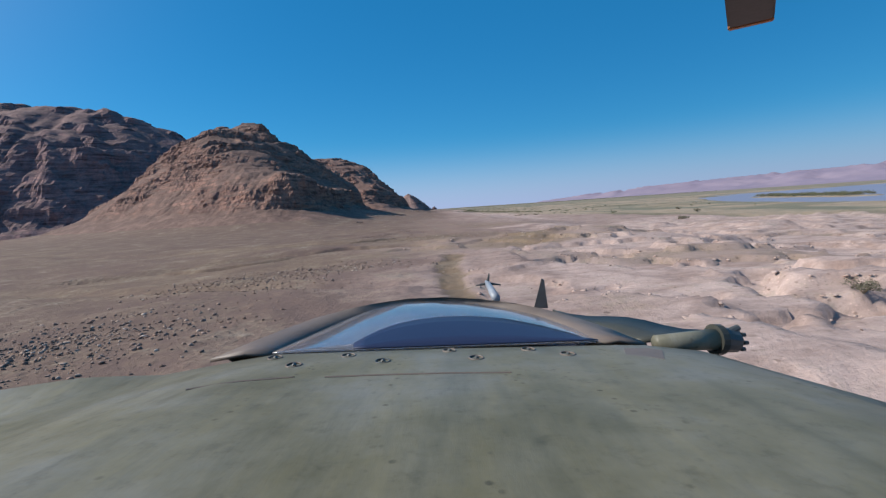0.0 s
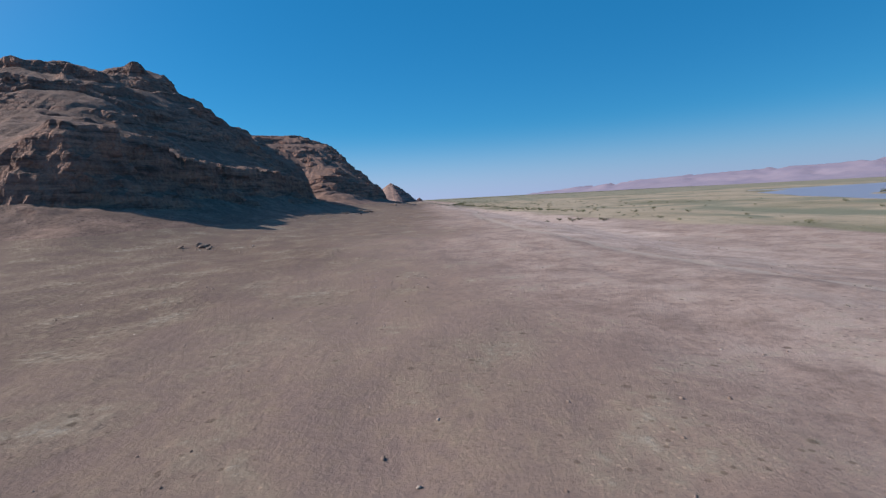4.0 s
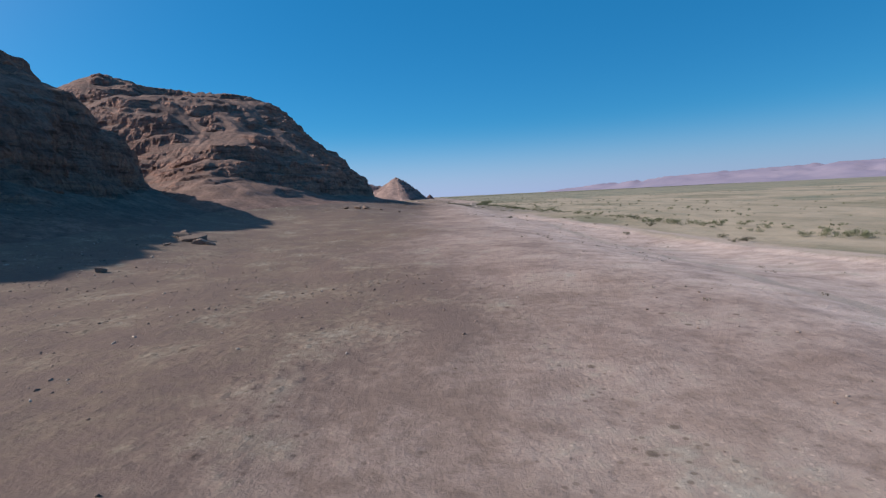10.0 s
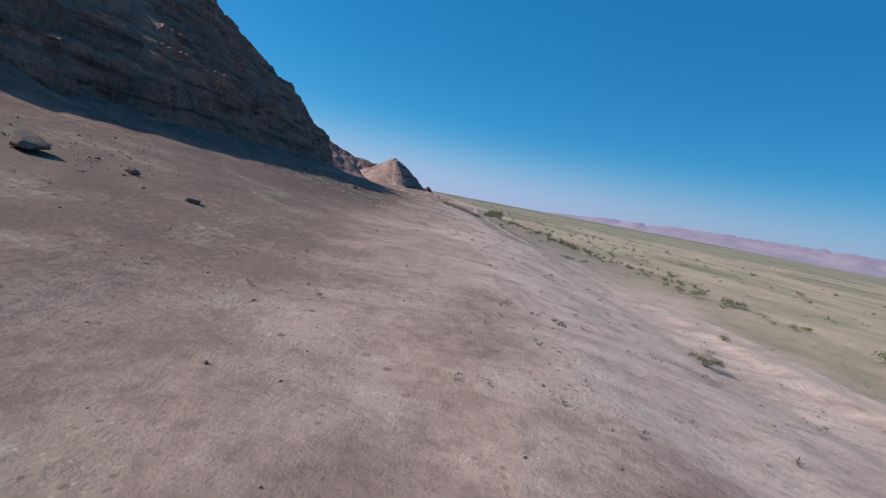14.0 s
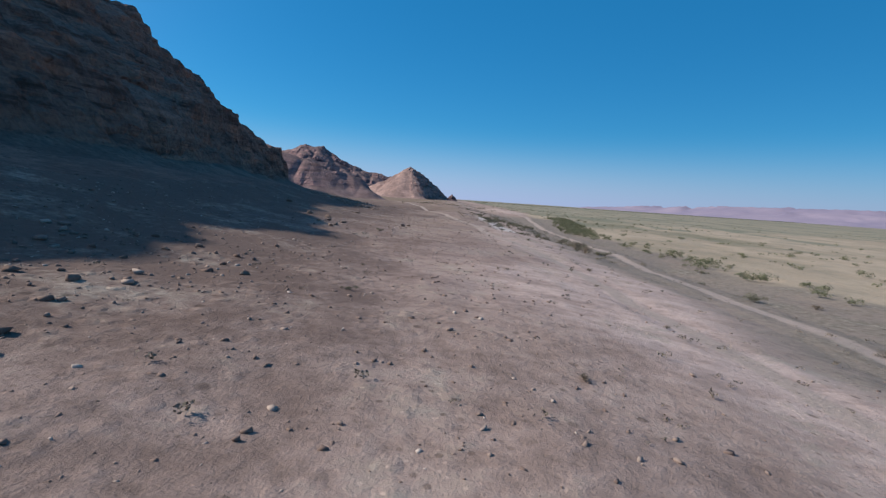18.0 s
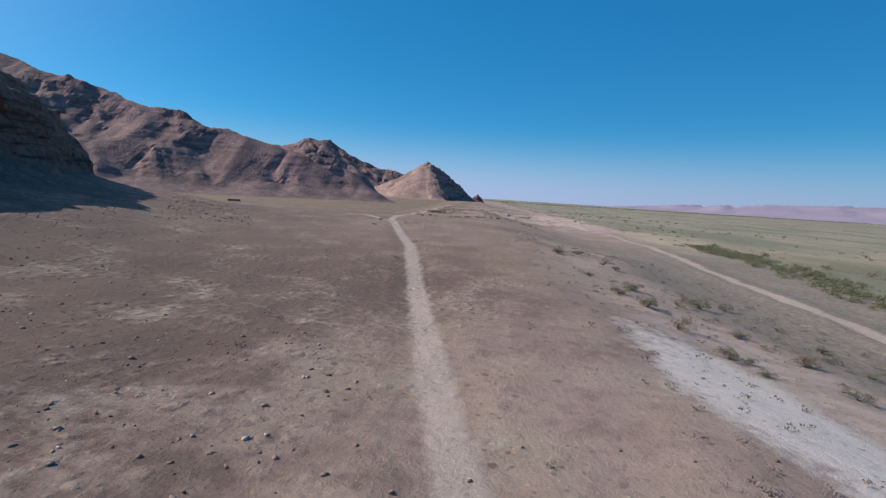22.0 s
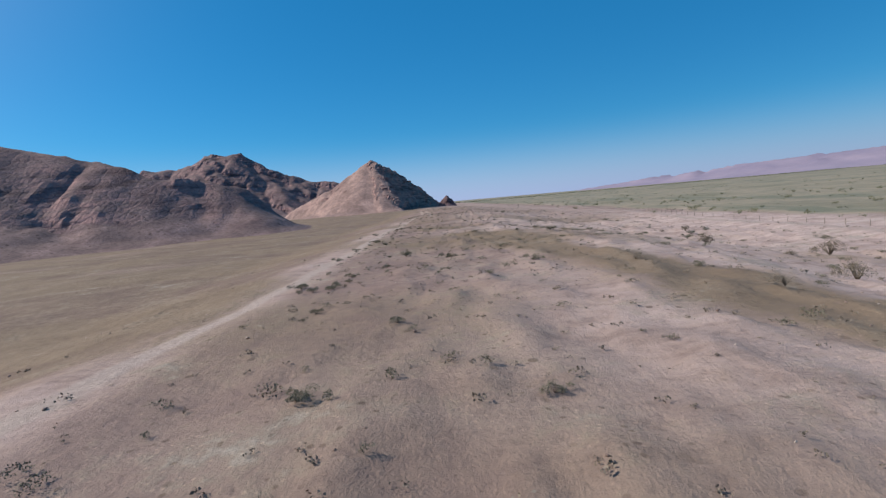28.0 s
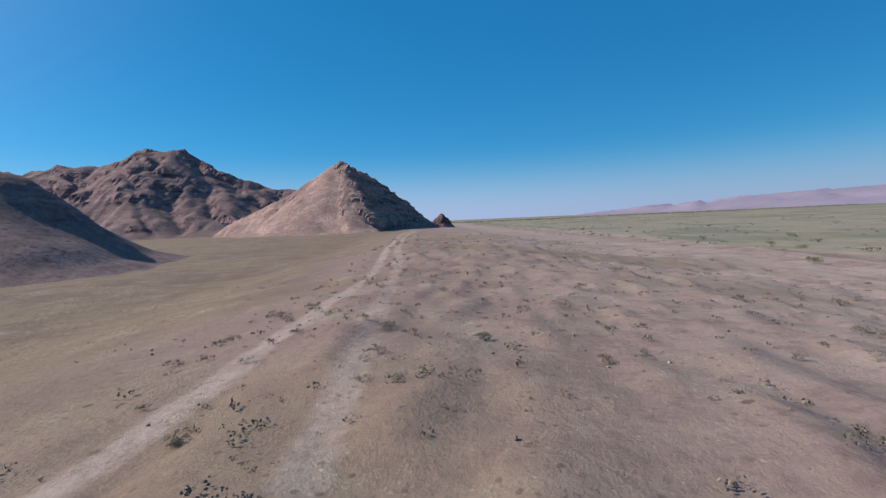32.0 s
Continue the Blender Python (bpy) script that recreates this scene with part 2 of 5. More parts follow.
def grid_mesh(name, xs, ys, height, attrs=(), keep=None, shift=None, smooth=True):
    """A sheet over a grid of lines, with the heights and float attributes given."""
    x, y = np.meshgrid(xs, ys)
    z = height
    co = np.stack([x, y, z], -1).reshape(-1, 3)
    if shift is not None:
        co = co + shift.reshape(-1, 3)
    ny, nx = x.shape
    a = (np.arange(ny - 1)[:, None] * nx + np.arange(nx - 1)[None, :])
    if keep is not None:
        k = keep[:-1, :-1] | keep[1:, :-1] | keep[:-1, 1:] | keep[1:, 1:]
        a = a[k]
    a = a.reshape(-1)
    quads = np.stack([a, a + 1, a + nx + 1, a + nx], -1)
    if keep is not None:
        used = np.zeros(len(co), bool)
        used[quads.reshape(-1)] = True
        remap = np.cumsum(used) - 1
        quads = remap[quads]
        co = co[used]
        attrs = [(n, v.reshape(-1)[used]) for n, v in attrs]
    me = bpy.data.meshes.new(name)
    me.vertices.add(len(co))
    me.vertices.foreach_set("co", co.astype(np.float32).reshape(-1))
    me.loops.add(quads.size)
    me.loops.foreach_set("vertex_index", quads.astype(np.int32).reshape(-1))
    me.polygons.add(len(quads))
    me.polygons.foreach_set("loop_start", np.arange(0, quads.size, 4, dtype=np.int32))
    me.polygons.foreach_set("loop_total", np.full(len(quads), 4, np.int32))
    me.update(calc_edges=True)
    me.polygons.foreach_set("use_smooth", np.full(len(quads), smooth))
    for n, v in attrs:
        at = me.attributes.new(n, "FLOAT", "POINT")
        at.data.foreach_set("value", v.astype(np.float32).reshape(-1))
    return me


# ---- materials ----
def material(name, rough=0.9):
    m = bpy.data.materials.new(name)
    m.use_nodes = True
    b = m.node_tree.nodes["Principled BSDF"]
    b.inputs["Roughness"].default_value = rough
    b.inputs["Specular IOR Level"].default_value = 0.2
    return m, m.node_tree.nodes, m.node_tree.links, b


def position(n, l):
    return n.new("ShaderNodeNewGeometry").outputs["Position"]


def noise_node(n, l, vec, scale, detail=6, rough=0.6, stretch=None):
    t = n.new("ShaderNodeTexNoise")
    t.inputs["Scale"].default_value, t.inputs["Detail"].default_value, t.inputs["Roughness"].default_value = scale, detail, rough
    if stretch:
        mp = n.new("ShaderNodeMapping")
        mp.inputs["Scale"].default_value = stretch
        l.new(vec, mp.inputs["Vector"])
        vec = mp.outputs["Vector"]
    l.new(vec, t.inputs["Vector"])
    return t.outputs["Fac"]


def ramp(n, l, fac, stops):
    r = n.new("ShaderNodeValToRGB")
    e = r.color_ramp.elements
    while len(e) < len(stops):
        e.new(0.5)
    for k, (p, c) in enumerate(stops):
        e[k].position = p
        e[k].color = (*c, 1) if len(c) == 3 else c
    l.new(fac, r.inputs["Fac"])
    return r.outputs["Color"]


def ramp1(n, l, fac, lo, hi):
    r = n.new("ShaderNodeMapRange")
    r.inputs["From Min"].default_value, r.inputs["From Max"].default_value = lo, hi
    l.new(fac, r.inputs["Value"])
    return r.outputs["Result"]


def mix(n, l, fac, a, b, how="MIX"):
    m = n.new("ShaderNodeMix")
    m.data_type, m.blend_type = "RGBA", how
    for k, v in ((0, fac), (6, a), (7, b)):
        if isinstance(v, (int, float)):
            m.inputs[k].default_value = v
        elif isinstance(v, tuple):
            m.inputs[k].default_value = (*v, 1)
        else:
            l.new(v, m.inputs[k])
    return m.outputs[2]


def math_node(n, l, op, a, b=0.0):
    m = n.new("ShaderNodeMath")
    m.operation = op
    for k, v in ((0, a), (1, b)):
        if isinstance(v, (int, float)):
            m.inputs[k].default_value = v
        else:
            l.new(v, m.inputs[k])
    return m.outputs[0]


def bump(n, l, bsdf, height, strength, distance):
    b = n.new("ShaderNodeBump")
    b.inputs["Strength"].default_value, b.inputs["Distance"].default_value = strength, distance
    l.new(height, b.inputs["Height"])
    l.new(b.outputs["Normal"], bsdf.inputs["Normal"])


def attribute(n, name):
    a = n.new("ShaderNodeAttribute")
    a.attribute_name = name
    return a.outputs["Fac"]


def ground_material():
    m, n, l, b = material("desert_ground", 0.95)
    p = position(n, l)
    big = noise_node(n, l, p, 0.02, 4)
    mid = noise_node(n, l, p, 0.16, 6, 0.65)
    fine = noise_node(n, l, p, 1.4, 8, 0.7)
    grit = noise_node(n, l, p, 7.0, 4, 0.7)
    sand = ramp(n, l, mid, [(0.3, (0.214, 0.146, 0.121)), (0.55, (0.258, 0.178, 0.148)), (0.75, (0.298, 0.209, 0.176))])
    sand = mix(n, l, ramp1(n, l, big, 0.52, 0.68), sand, (0.226, 0.158, 0.124))
    pale = ramp(n, l, mid, [(0.3, (0.365, 0.265, 0.226)), (0.6, (0.50, 0.375, 0.325)), (0.8, (0.60, 0.475, 0.425))])
    pale = mix(n, l, 0.75, pale, ramp(n, l, noise_node(n, l, p, 0.30, 7, 0.7, (0.6, 1.5, 1)), [(0.36, (0.66, 0.62, 0.60)), (0.47, (0.95, 0.94, 0.93)), (0.56, (1.1, 1.1, 1.1)), (0.70, (1.25, 1.25, 1.26))]), "MULTIPLY")
    grass = ramp(n, l, noise_node(n, l, p, 0.0085, 8, 0.60, (1.3, 0.8, 1)), [(0.32, (0.182, 0.160, 0.104)), (0.39, (0.228, 0.195, 0.128)), (0.45, (0.318, 0.252, 0.178)),
                                                               (0.52, (0.400, 0.314, 0.228)), (0.60, (0.300, 0.240, 0.168)), (0.74, (0.435, 0.338, 0.252))])
    grass = mix(n, l, 0.5, grass, ramp(n, l, noise_node(n, l, p, 0.14, 6, 0.7, (1.3, 0.8, 1)), [(0.36, (0.62, 0.66, 0.62)), (0.5, (0.95, 0.95, 0.95)), (0.66, (1.12, 1.05, 1.02))]), "MULTIPLY")
    olive = ramp(n, l, mid, [(0.35, (0.186, 0.132, 0.088)), (0.7, (0.246, 0.178, 0.124))])
    wob = math_node(n, l, "SUBTRACT", mid, 0.5)
    wob2 = math_node(n, l, "SUBTRACT", fine, 0.5)
    wob = math_node(n, l, "ADD", wob, math_node(n, l, "MULTIPLY", wob2, 0.7))

    def zone(name, spread, base, col, sharp=0.25):
        v = math_node(n, l, "ADD", attribute(n, name), math_node(n, l, "MULTIPLY", wob, spread))
        return mix(n, l, ramp1(n, l, v, 0.5 - sharp, 0.5 + sharp), base, col)
    gravel = ramp(n, l, mid, [(0.3, (0.118, 0.078, 0.063)), (0.55, (0.150, 0.100, 0.081)), (0.75, (0.182, 0.124, 0.102))])
    c = zone("gravel", 0.9, sand, gravel, 0.5)
    c = zone("pale", 1.3, c, pale, 0.45)
    c = zone("olive", 1.5, c, olive, 0.35)
    c = zone("flats", 0.7, c, grass, 0.3)
    c = zone("scrub", 1.1, c, ramp(n, l, fine, [(0.35, (0.150, 0.125, 0.098)), (0.6, (0.240, 0.192, 0.158))]), 0.4)
    c = zone("salt", 1.6, c, (0.54, 0.46, 0.415), 0.25)
    c = zone("track", 0.9, c, (0.385, 0.298, 0.250), 0.3)
    c = zone("reed", 1.3, c, (0.182, 0.176, 0.122), 0.45)
    c = mix(n, l, 0.45, c, ramp(n, l, fine, [(0.3, (0.62, 0.62, 0.62)), (0.5, (1, 1, 1)), (0.72, (1.25, 1.23, 1.2))]), "MULTIPLY")
    specks = ramp(n, l, grit, [(0.28, (0.45, 0.45, 0.45)), (0.40, (1, 1, 1)), (0.66, (1, 1, 1)), (0.74, (1.4, 1.38, 1.35))])
    c = mix(n, l, 0.6, c, specks, "MULTIPLY")
    for size, radius, shade in ((1.7, 0.20, (0.62, 0.60, 0.58)), (3.1, 0.22, (1.32, 1.30, 1.27)), (0.55, 0.13, (0.5, 0.48, 0.46))):
        v = n.new("ShaderNodeTexVoronoi")
        v.inputs["Scale"].default_value = size
        l.new(p, v.inputs["Vector"])
        dots = ramp1(n, l, v.outputs["Distance"], radius, radius * 0.6)
        dots = math_node(n, l, "MULTIPLY", dots, ramp1(n, l, mid, 0.42, 0.58))
        c = mix(n, l, dots, c, mix(n, l, 1.0, c, shade, "MULTIPLY"))
    l.new(c, b.inputs["Base Color"])
    h = math_node(n, l, "ADD", math_node(n, l, "MULTIPLY", fine, 0.7), math_node(n, l, "MULTIPLY", grit, 0.22))
    rill = noise_node(n, l, p, 0.45, 6, 0.62, (1.25, 0.85, 1))
    h = math_node(n, l, "ADD", h, math_node(n, l, "MULTIPLY", rill, 0.5))
    clod = n.new("ShaderNodeTexVoronoi")
    clod.inputs["Scale"].default_value = 1.5
    l.new(mix(n, l, 0.25, p, noise_node(n, l, p, 2.0, 3)), clod.inputs["Vector"])
    heap = math_node(n, l, "MULTIPLY", ramp1(n, l, clod.outputs["Distance"], 0.42, 0.08), ramp1(n, l, mid, 0.40, 0.60))
    h = math_node(n, l, "ADD", h, math_node(n, l, "MULTIPLY", math_node(n, l, "MULTIPLY", heap, attribute(n, "gravel")), 0.75))
    bump(n, l, b, h, 0.58, 0.30)
    return m


def rock_material(name, tint=(1, 1, 1), scale=1.0, lo=0.66, hi=0.84, loose=(1, 1, 1), relief=0.9):
    m, n, l, b = material(name, 0.92)
    p = position(n, l)
    geo = n.new("ShaderNodeNewGeometry")
    sep = n.new("ShaderNodeSeparateXYZ")
    l.new(geo.outputs["Normal"], sep.inputs[0])
    up = sep.outputs["Z"]
    big = noise_node(n, l, p, 0.03 * scale, 5)
    mid = noise_node(n, l, p, 0.22 * scale, 8, 0.68)
    fine = noise_node(n, l, p, 1.1 * scale, 8, 0.72)
    layer = noise_node(n, l, p, 0.30 * scale, 6, 0.65, (0.15, 0.15, 1.6))
    rock = ramp(n, l, mid, [(0.30, (0.088, 0.058, 0.048)), (0.45, (0.178, 0.120, 0.098)), (0.60, (0.240, 0.164, 0.133)), (0.72, (0.305, 0.214, 0.175))])
    rock = mix(n, l, ramp1(n, l, layer, 0.50, 0.60), rock, (0.315, 0.200, 0.152))
    rock = mix(n, l, ramp1(n, l, layer, 0.45, 0.37), rock, (0.092, 0.058, 0.047))
    rock = mix(n, l, ramp1(n, l, big, 0.5, 0.72), rock, (0.168, 0.113, 0.093))
    scree = ramp(n, l, mid, [(0.3, (0.124, 0.082, 0.065)), (0.55, (0.170, 0.115, 0.092)), (0.75, (0.208, 0.144, 0.117))])
    f = math_node(n, l, "ADD", up, math_node(n, l, "MULTIPLY", math_node(n, l, "SUBTRACT", mid, 0.5), 0.55))
    scree = mix(n, l, 1.0, scree, loose, "MULTIPLY")
    dust = ramp1(n, l, noise_node(n, l, p, 0.10 * scale, 7, 0.7), 0.46, 0.60)                     # pale sand caught on the ledges
    scree = mix(n, l, dust, scree, mix(n, l, 1.0, scree, (1.45, 1.43, 1.40), "MULTIPLY"))
    for size, radius, shade in ((0.55, 0.24, (0.50, 0.47, 0.45)), (1.3, 0.24, (0.58, 0.55, 0.53)), (0.9, 0.18, (1.45, 1.42, 1.38))):     # stones and tufts on the scree; dark dots also paint in rock shadows
        v = n.new("ShaderNodeTexVoronoi")
        v.inputs["Scale"].default_value = size * scale
        l.new(p, v.inputs["Vector"])
        dots = math_node(n, l, "MULTIPLY", ramp1(n, l, v.outputs["Distance"], radius, radius * 0.6), ramp1(n, l, mid, 0.40, 0.56))
        scree = mix(n, l, dots, scree, mix(n, l, 1.0, scree, shade, "MULTIPLY"))
    rock = mix(n, l, 1.0, rock, (1.30, 1.20, 1.16), "MULTIPLY")
    c = mix(n, l, ramp1(n, l, f, lo, hi), rock, scree)
    c = mix(n, l, 0.7, c, ramp(n, l, fine, [(0.3, (0.45, 0.44, 0.43)), (0.5, (1, 1, 1)), (0.7, (1.4, 1.38, 1.35))]), "MULTIPLY")
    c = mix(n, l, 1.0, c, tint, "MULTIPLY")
    l.new(c, b.inputs["Base Color"])
    flute = noise_node(n, l, p, 0.5 * scale, 5, 0.6, (1, 1, 0.18))
    crack = n.new("ShaderNodeTexVoronoi")
    crack.feature = "DISTANCE_TO_EDGE"
    crack.inputs["Scale"].default_value = 0.42 * scale
    l.new(p, crack.inputs["Vector"])
    h = math_node(n, l, "ADD", mid, math_node(n, l, "MULTIPLY", fine, 0.5))
    h = math_node(n, l, "ADD", h, math_node(n, l, "MULTIPLY", flute, 0.6))
    h = math_node(n, l, "ADD", h, math_node(n, l, "MULTIPLY", ramp1(n, l, crack.outputs["Distance"], 0.0, 0.16), 0.30))
    h = math_node(n, l, "MULTIPLY", h, ramp1(n, l, up, hi + 0.04, lo))
    h = math_node(n, l, "ADD", h, math_node(n, l, "MULTIPLY", fine, 0.25))
    bump(n, l, b, h, relief, 1.5 / scale)
    return m


ground_mat = ground_material()
rock_mat = rock_material("mountain_rock", (1.02, 0.98, 0.99))
# tint is cooled towards blue to put distant haze into the rock colour
hazed_rock_mat = rock_material("hazed_mountain_rock", (0.79, 0.81, 1.02), 0.5, 0.70, 0.88, (1.25, 1.22, 1.14), 0.45)

wall_rock_mat = rock_material("wall_rock", (1.07, 0.99, 1.00))
# the blue in this tint paints in haze, as on the far mountains
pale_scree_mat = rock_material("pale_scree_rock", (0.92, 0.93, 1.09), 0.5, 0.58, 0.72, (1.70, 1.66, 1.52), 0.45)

# ---- ground ----
xs = np.concatenate([-np.geomspace(4950, 112, 46), np.arange(-110, -40, 2.0), np.arange(-40, -12, 0.9), np.arange(-12, 48, 0.5), np.arange(48, 72, 0.8), np.arange(72, 130, 1.2),
                     np.geomspace(131, 420, 45), np.geomspace(430, 4950, 40)])
ys = np.concatenate([-np.geomspace(2500, 42, 24), np.arange(-40, 15, 1.0), np.arange(15, 112, 0.45), np.arange(112, 1420, 1.25), np.geomspace(1421, 6200, 90)])
gx, gy = np.meshgrid(xs, ys)
gz = ground_height(gx, gy)
wig = 9 * gnoise(gx / 25, gy / 25, 91)
pale_spots = sum(step(r, 0.3 * r, np.hypot(gx - x, 1.6 * (gy - y)) + 0.35 * wig) for x, y, r in [(19.3, 119, 4), (24.4, 121.5, 5), (29, 123, 4.5), (36, 127, 6), (49, 138, 6), (72, 158, 9), (-16, 112, 5)])
pale = np.clip(0.8 * pale_spots + 1.15 * badlands(gx, gy) + (0.42 - 0.22 * step(860, 900, gy)) * step(2, 34, gx + wig) * step(150, 90, gx) * step(80, 130, gy) + 0.10 * step(0, 14, gx + wig) * step(112, 92, gx) * step(1035, 1075, gy) * step(1260, 1200, gy) + (0.85 - 0.35 * step(540, 460, gy)) * step(30, 42, gx + wig) * step(0, -12, gx + wig - np.interp(gy, [250, 400, 560, 680, 760], [70, 92, 84, 64, 58])) * step(180, 260, gy) * step(1000, 850, gy)
               + 0.30 * step(20, 44, gx + wig) * step(100, 80, gx) * step(1040, 1100, gy)
               + 0.8 * step(5.5, 1.5, np.abs(gx - np.interp(gy, [1080, 1200, 1260], [-2, 0, 4]) + wig * 0.2)) * step(1060, 1090, gy) * step(1260, 1200, gy)
               + 0.4 * step(0.15, 0.6, gnoise(gx / 45, gy / 22, 77)) * step(980, 1040, gy) * step(-10, -60, gx), 0, 1)
gravel = np.clip((0.72 + 0.28 * step(600, 650, gy)) * step(30, 4, gx + wig - 8 * step(620, 680, gy)) * step(240, 300, gy) * step(960, 880, gy) + 0.9 * step(8, -18, gx + wig) * step(300, 240, gy) + 0.8 * step(4, -18, gx + wig) * step(900, 960, gy), 0, 1)
flats = step(56, 72, gx + wig * 0.8 - np.interp(gy, [0, 200, 400, 700, 1000, 1100, 1300], [75, 50, 8, 2, 16, 34, 38]))
scrub = 0.85 * step(45, 53, gx + 0.6 * wig) * step(4, -6, gx - hedge_x(gy) + 0.5 * wig) * step(560, 680, gy) * step(1020, 950, gy)
olive = np.clip(0.9 * step(1.7, 0.6, line_distance(gx, gy, GULLY) + 0.7 * gnoise(gx / 2.5, gy / 2.5, 86)) + 0.34 * step(4, -16, gx + wig) * step(1010, 1080, gy) + 0.5 * step(0.0, 0.4, gnoise(gx / 60, gy / 25, 57)) * step(4, -16, gx + wig) * step(1030, 1090, gy) + 0.34 * step(26, 0, gx + wig) * step(640, 560, gy) * step(80, 120, gy) + 0.32 * step(10, -15, gx + wig) * step(120, 90, gy) + 0.3 * step(10, 24, gx + wig) * step(66, 54, gx) * step(700, 780, gy) * step(930, 880, gy) + 0.45 * step(56, 66, gy + 0.5 * wig) * step(120, 100, gy) * step(-14, 0, gx + wig) * step(26, 14, gx + wig) + 0.25 * step(0.0, 0.45, gnoise(gx / 50, gy / 22, 55)) * step(20, -20, gx) * step(220, 120, gy)
                + 0.85 * step(6, 1, np.abs(gx - np.interp(gy, [1040, 1085, 1135, 1180], [40, 33, 25, 22]) + wig * 0.45)) * step(1040, 1070, gy) * step(1180, 1140, gy)
                + (0.22 + 0.42 * step(0.0, 0.4, gnoise(gx / 55, gy / 30, 56))) * step(870, 930, gy) * step(90, 55, gx)
                + 0.45 * step(0.1, 0.4, gnoise(gx / 40, gy / 18, 58)) * step(180, 130, gy) * step(0, 20, gx) + 0.6 * step(0.0, 0.4, gnoise(gx / 22, gy / 14, 59)) * step(1130, 1150, gy) * step(1200, 1180, gy) * step(4, 12, gx) * step(60, 40, gx), 0, 1)
salt = step(4.8, 1.2, np.abs(gx - np.interp(gy, [780, 830, 890], [41, 38, 34.5]) + 0.3 * wig)) * step(770, 800, gy) * step(890, 870, gy) * 0.92
dt, dr, d2 = line_distance(gx, gy, TRACK), line_distance(gx, gy, ROAD), line_distance(gx, gy, TRACK_TWIN)
d3, d4 = line_distance(gx, gy, BRANCH), line_distance(gx, gy, OLD_TRACK)
wide = 0.85 + 0.35 * step(700, 500, gy)
track = np.maximum.reduce([step(1.5 * wide, 0.45 * wide, dt), 0.9 * step(1.7, 0.7, dr), 0.75 * step(1.2, 0.5, d2), 0.9 * step(1.3, 0.4, d3), 0.24 * step(1.6, 0.3, d4)])
track = track * (1 - 0.1 * step(1060, 1100, gy) - 0.3 * step(1180, 1260, gy))
reed = step(0.15, 0.6, gnoise(gx / 30 + 7, gy / 90, 66) + 0.35 * gnoise(gx / 9, gy / 20, 67)) * step(76, 92, gx - np.interp(gy, [200, 500, 900, 1300], [40, 25, 0, 30])) * (0.95 - 0.5 * step(300, 360, gy) * step(960, 880, gy) * step(260, 180, gx))
reed = np.clip(reed + 0.75 * step(-0.2, 0.3, gnoise(gx / 60, gy / 35, 73)) * step(130, 165, gx) * step(300, 250, gx) * step(110, 170, gy) * step(560, 430, gy), 0, 1)
reed = np.clip(reed + 0.5 * step(96, 116, gx + wig) * step(960, 1060, gy), 0, 1)
ground = tagged(new("ground", grid_mesh("ground", xs, ys, gz, [("gravel", gravel), ("pale", pale), ("flats", flats), ("olive", olive), ("salt", salt), ("scrub", scrub), ("track", track),
                                                          ("reed", reed)])),
                "dry sandy desert ground with pale gullies and dirt tracks", "ground", kind="structure")
ground.data.materials.append(ground_mat)

water_mat, n, l, b = material("river_water", 0.4)
b.inputs["Base Color"].default_value = (0.26, 0.25, 0.31, 1)
b.inputs["Specular IOR Level"].default_value = 0.5
bm = bmesh.new()
bm.faces.new([bm.verts.new((x, y, -5.2)) for x, y in [(195, -400), (1700, -400), (1700, 950), (430, 900), (215, 400), (185, 100)]])
me = bpy.data.meshes.new("river")
bm.to_mesh(me)
me.materials.append(water_mat)
tagged(new("water", me), "calm pale blue-grey river beyond the reed flats", "river", kind="structure")


# ---- mountains ----
def blurred(a, r):
    """Mean over a square of r cells each way."""
    for axis in (0, 1):
        pad = [(r + 1, r) if k == axis else (0, 0) for k in (0, 1)]
        c = np.cumsum(np.pad(a, pad, mode="edge"), axis=axis)
        n = a.shape[axis]
        a = (np.take(c, np.arange(2 * r + 1, 2 * r + 1 + n), axis) - np.take(c, np.arange(n), axis)) / (2 * r + 1)
    return a


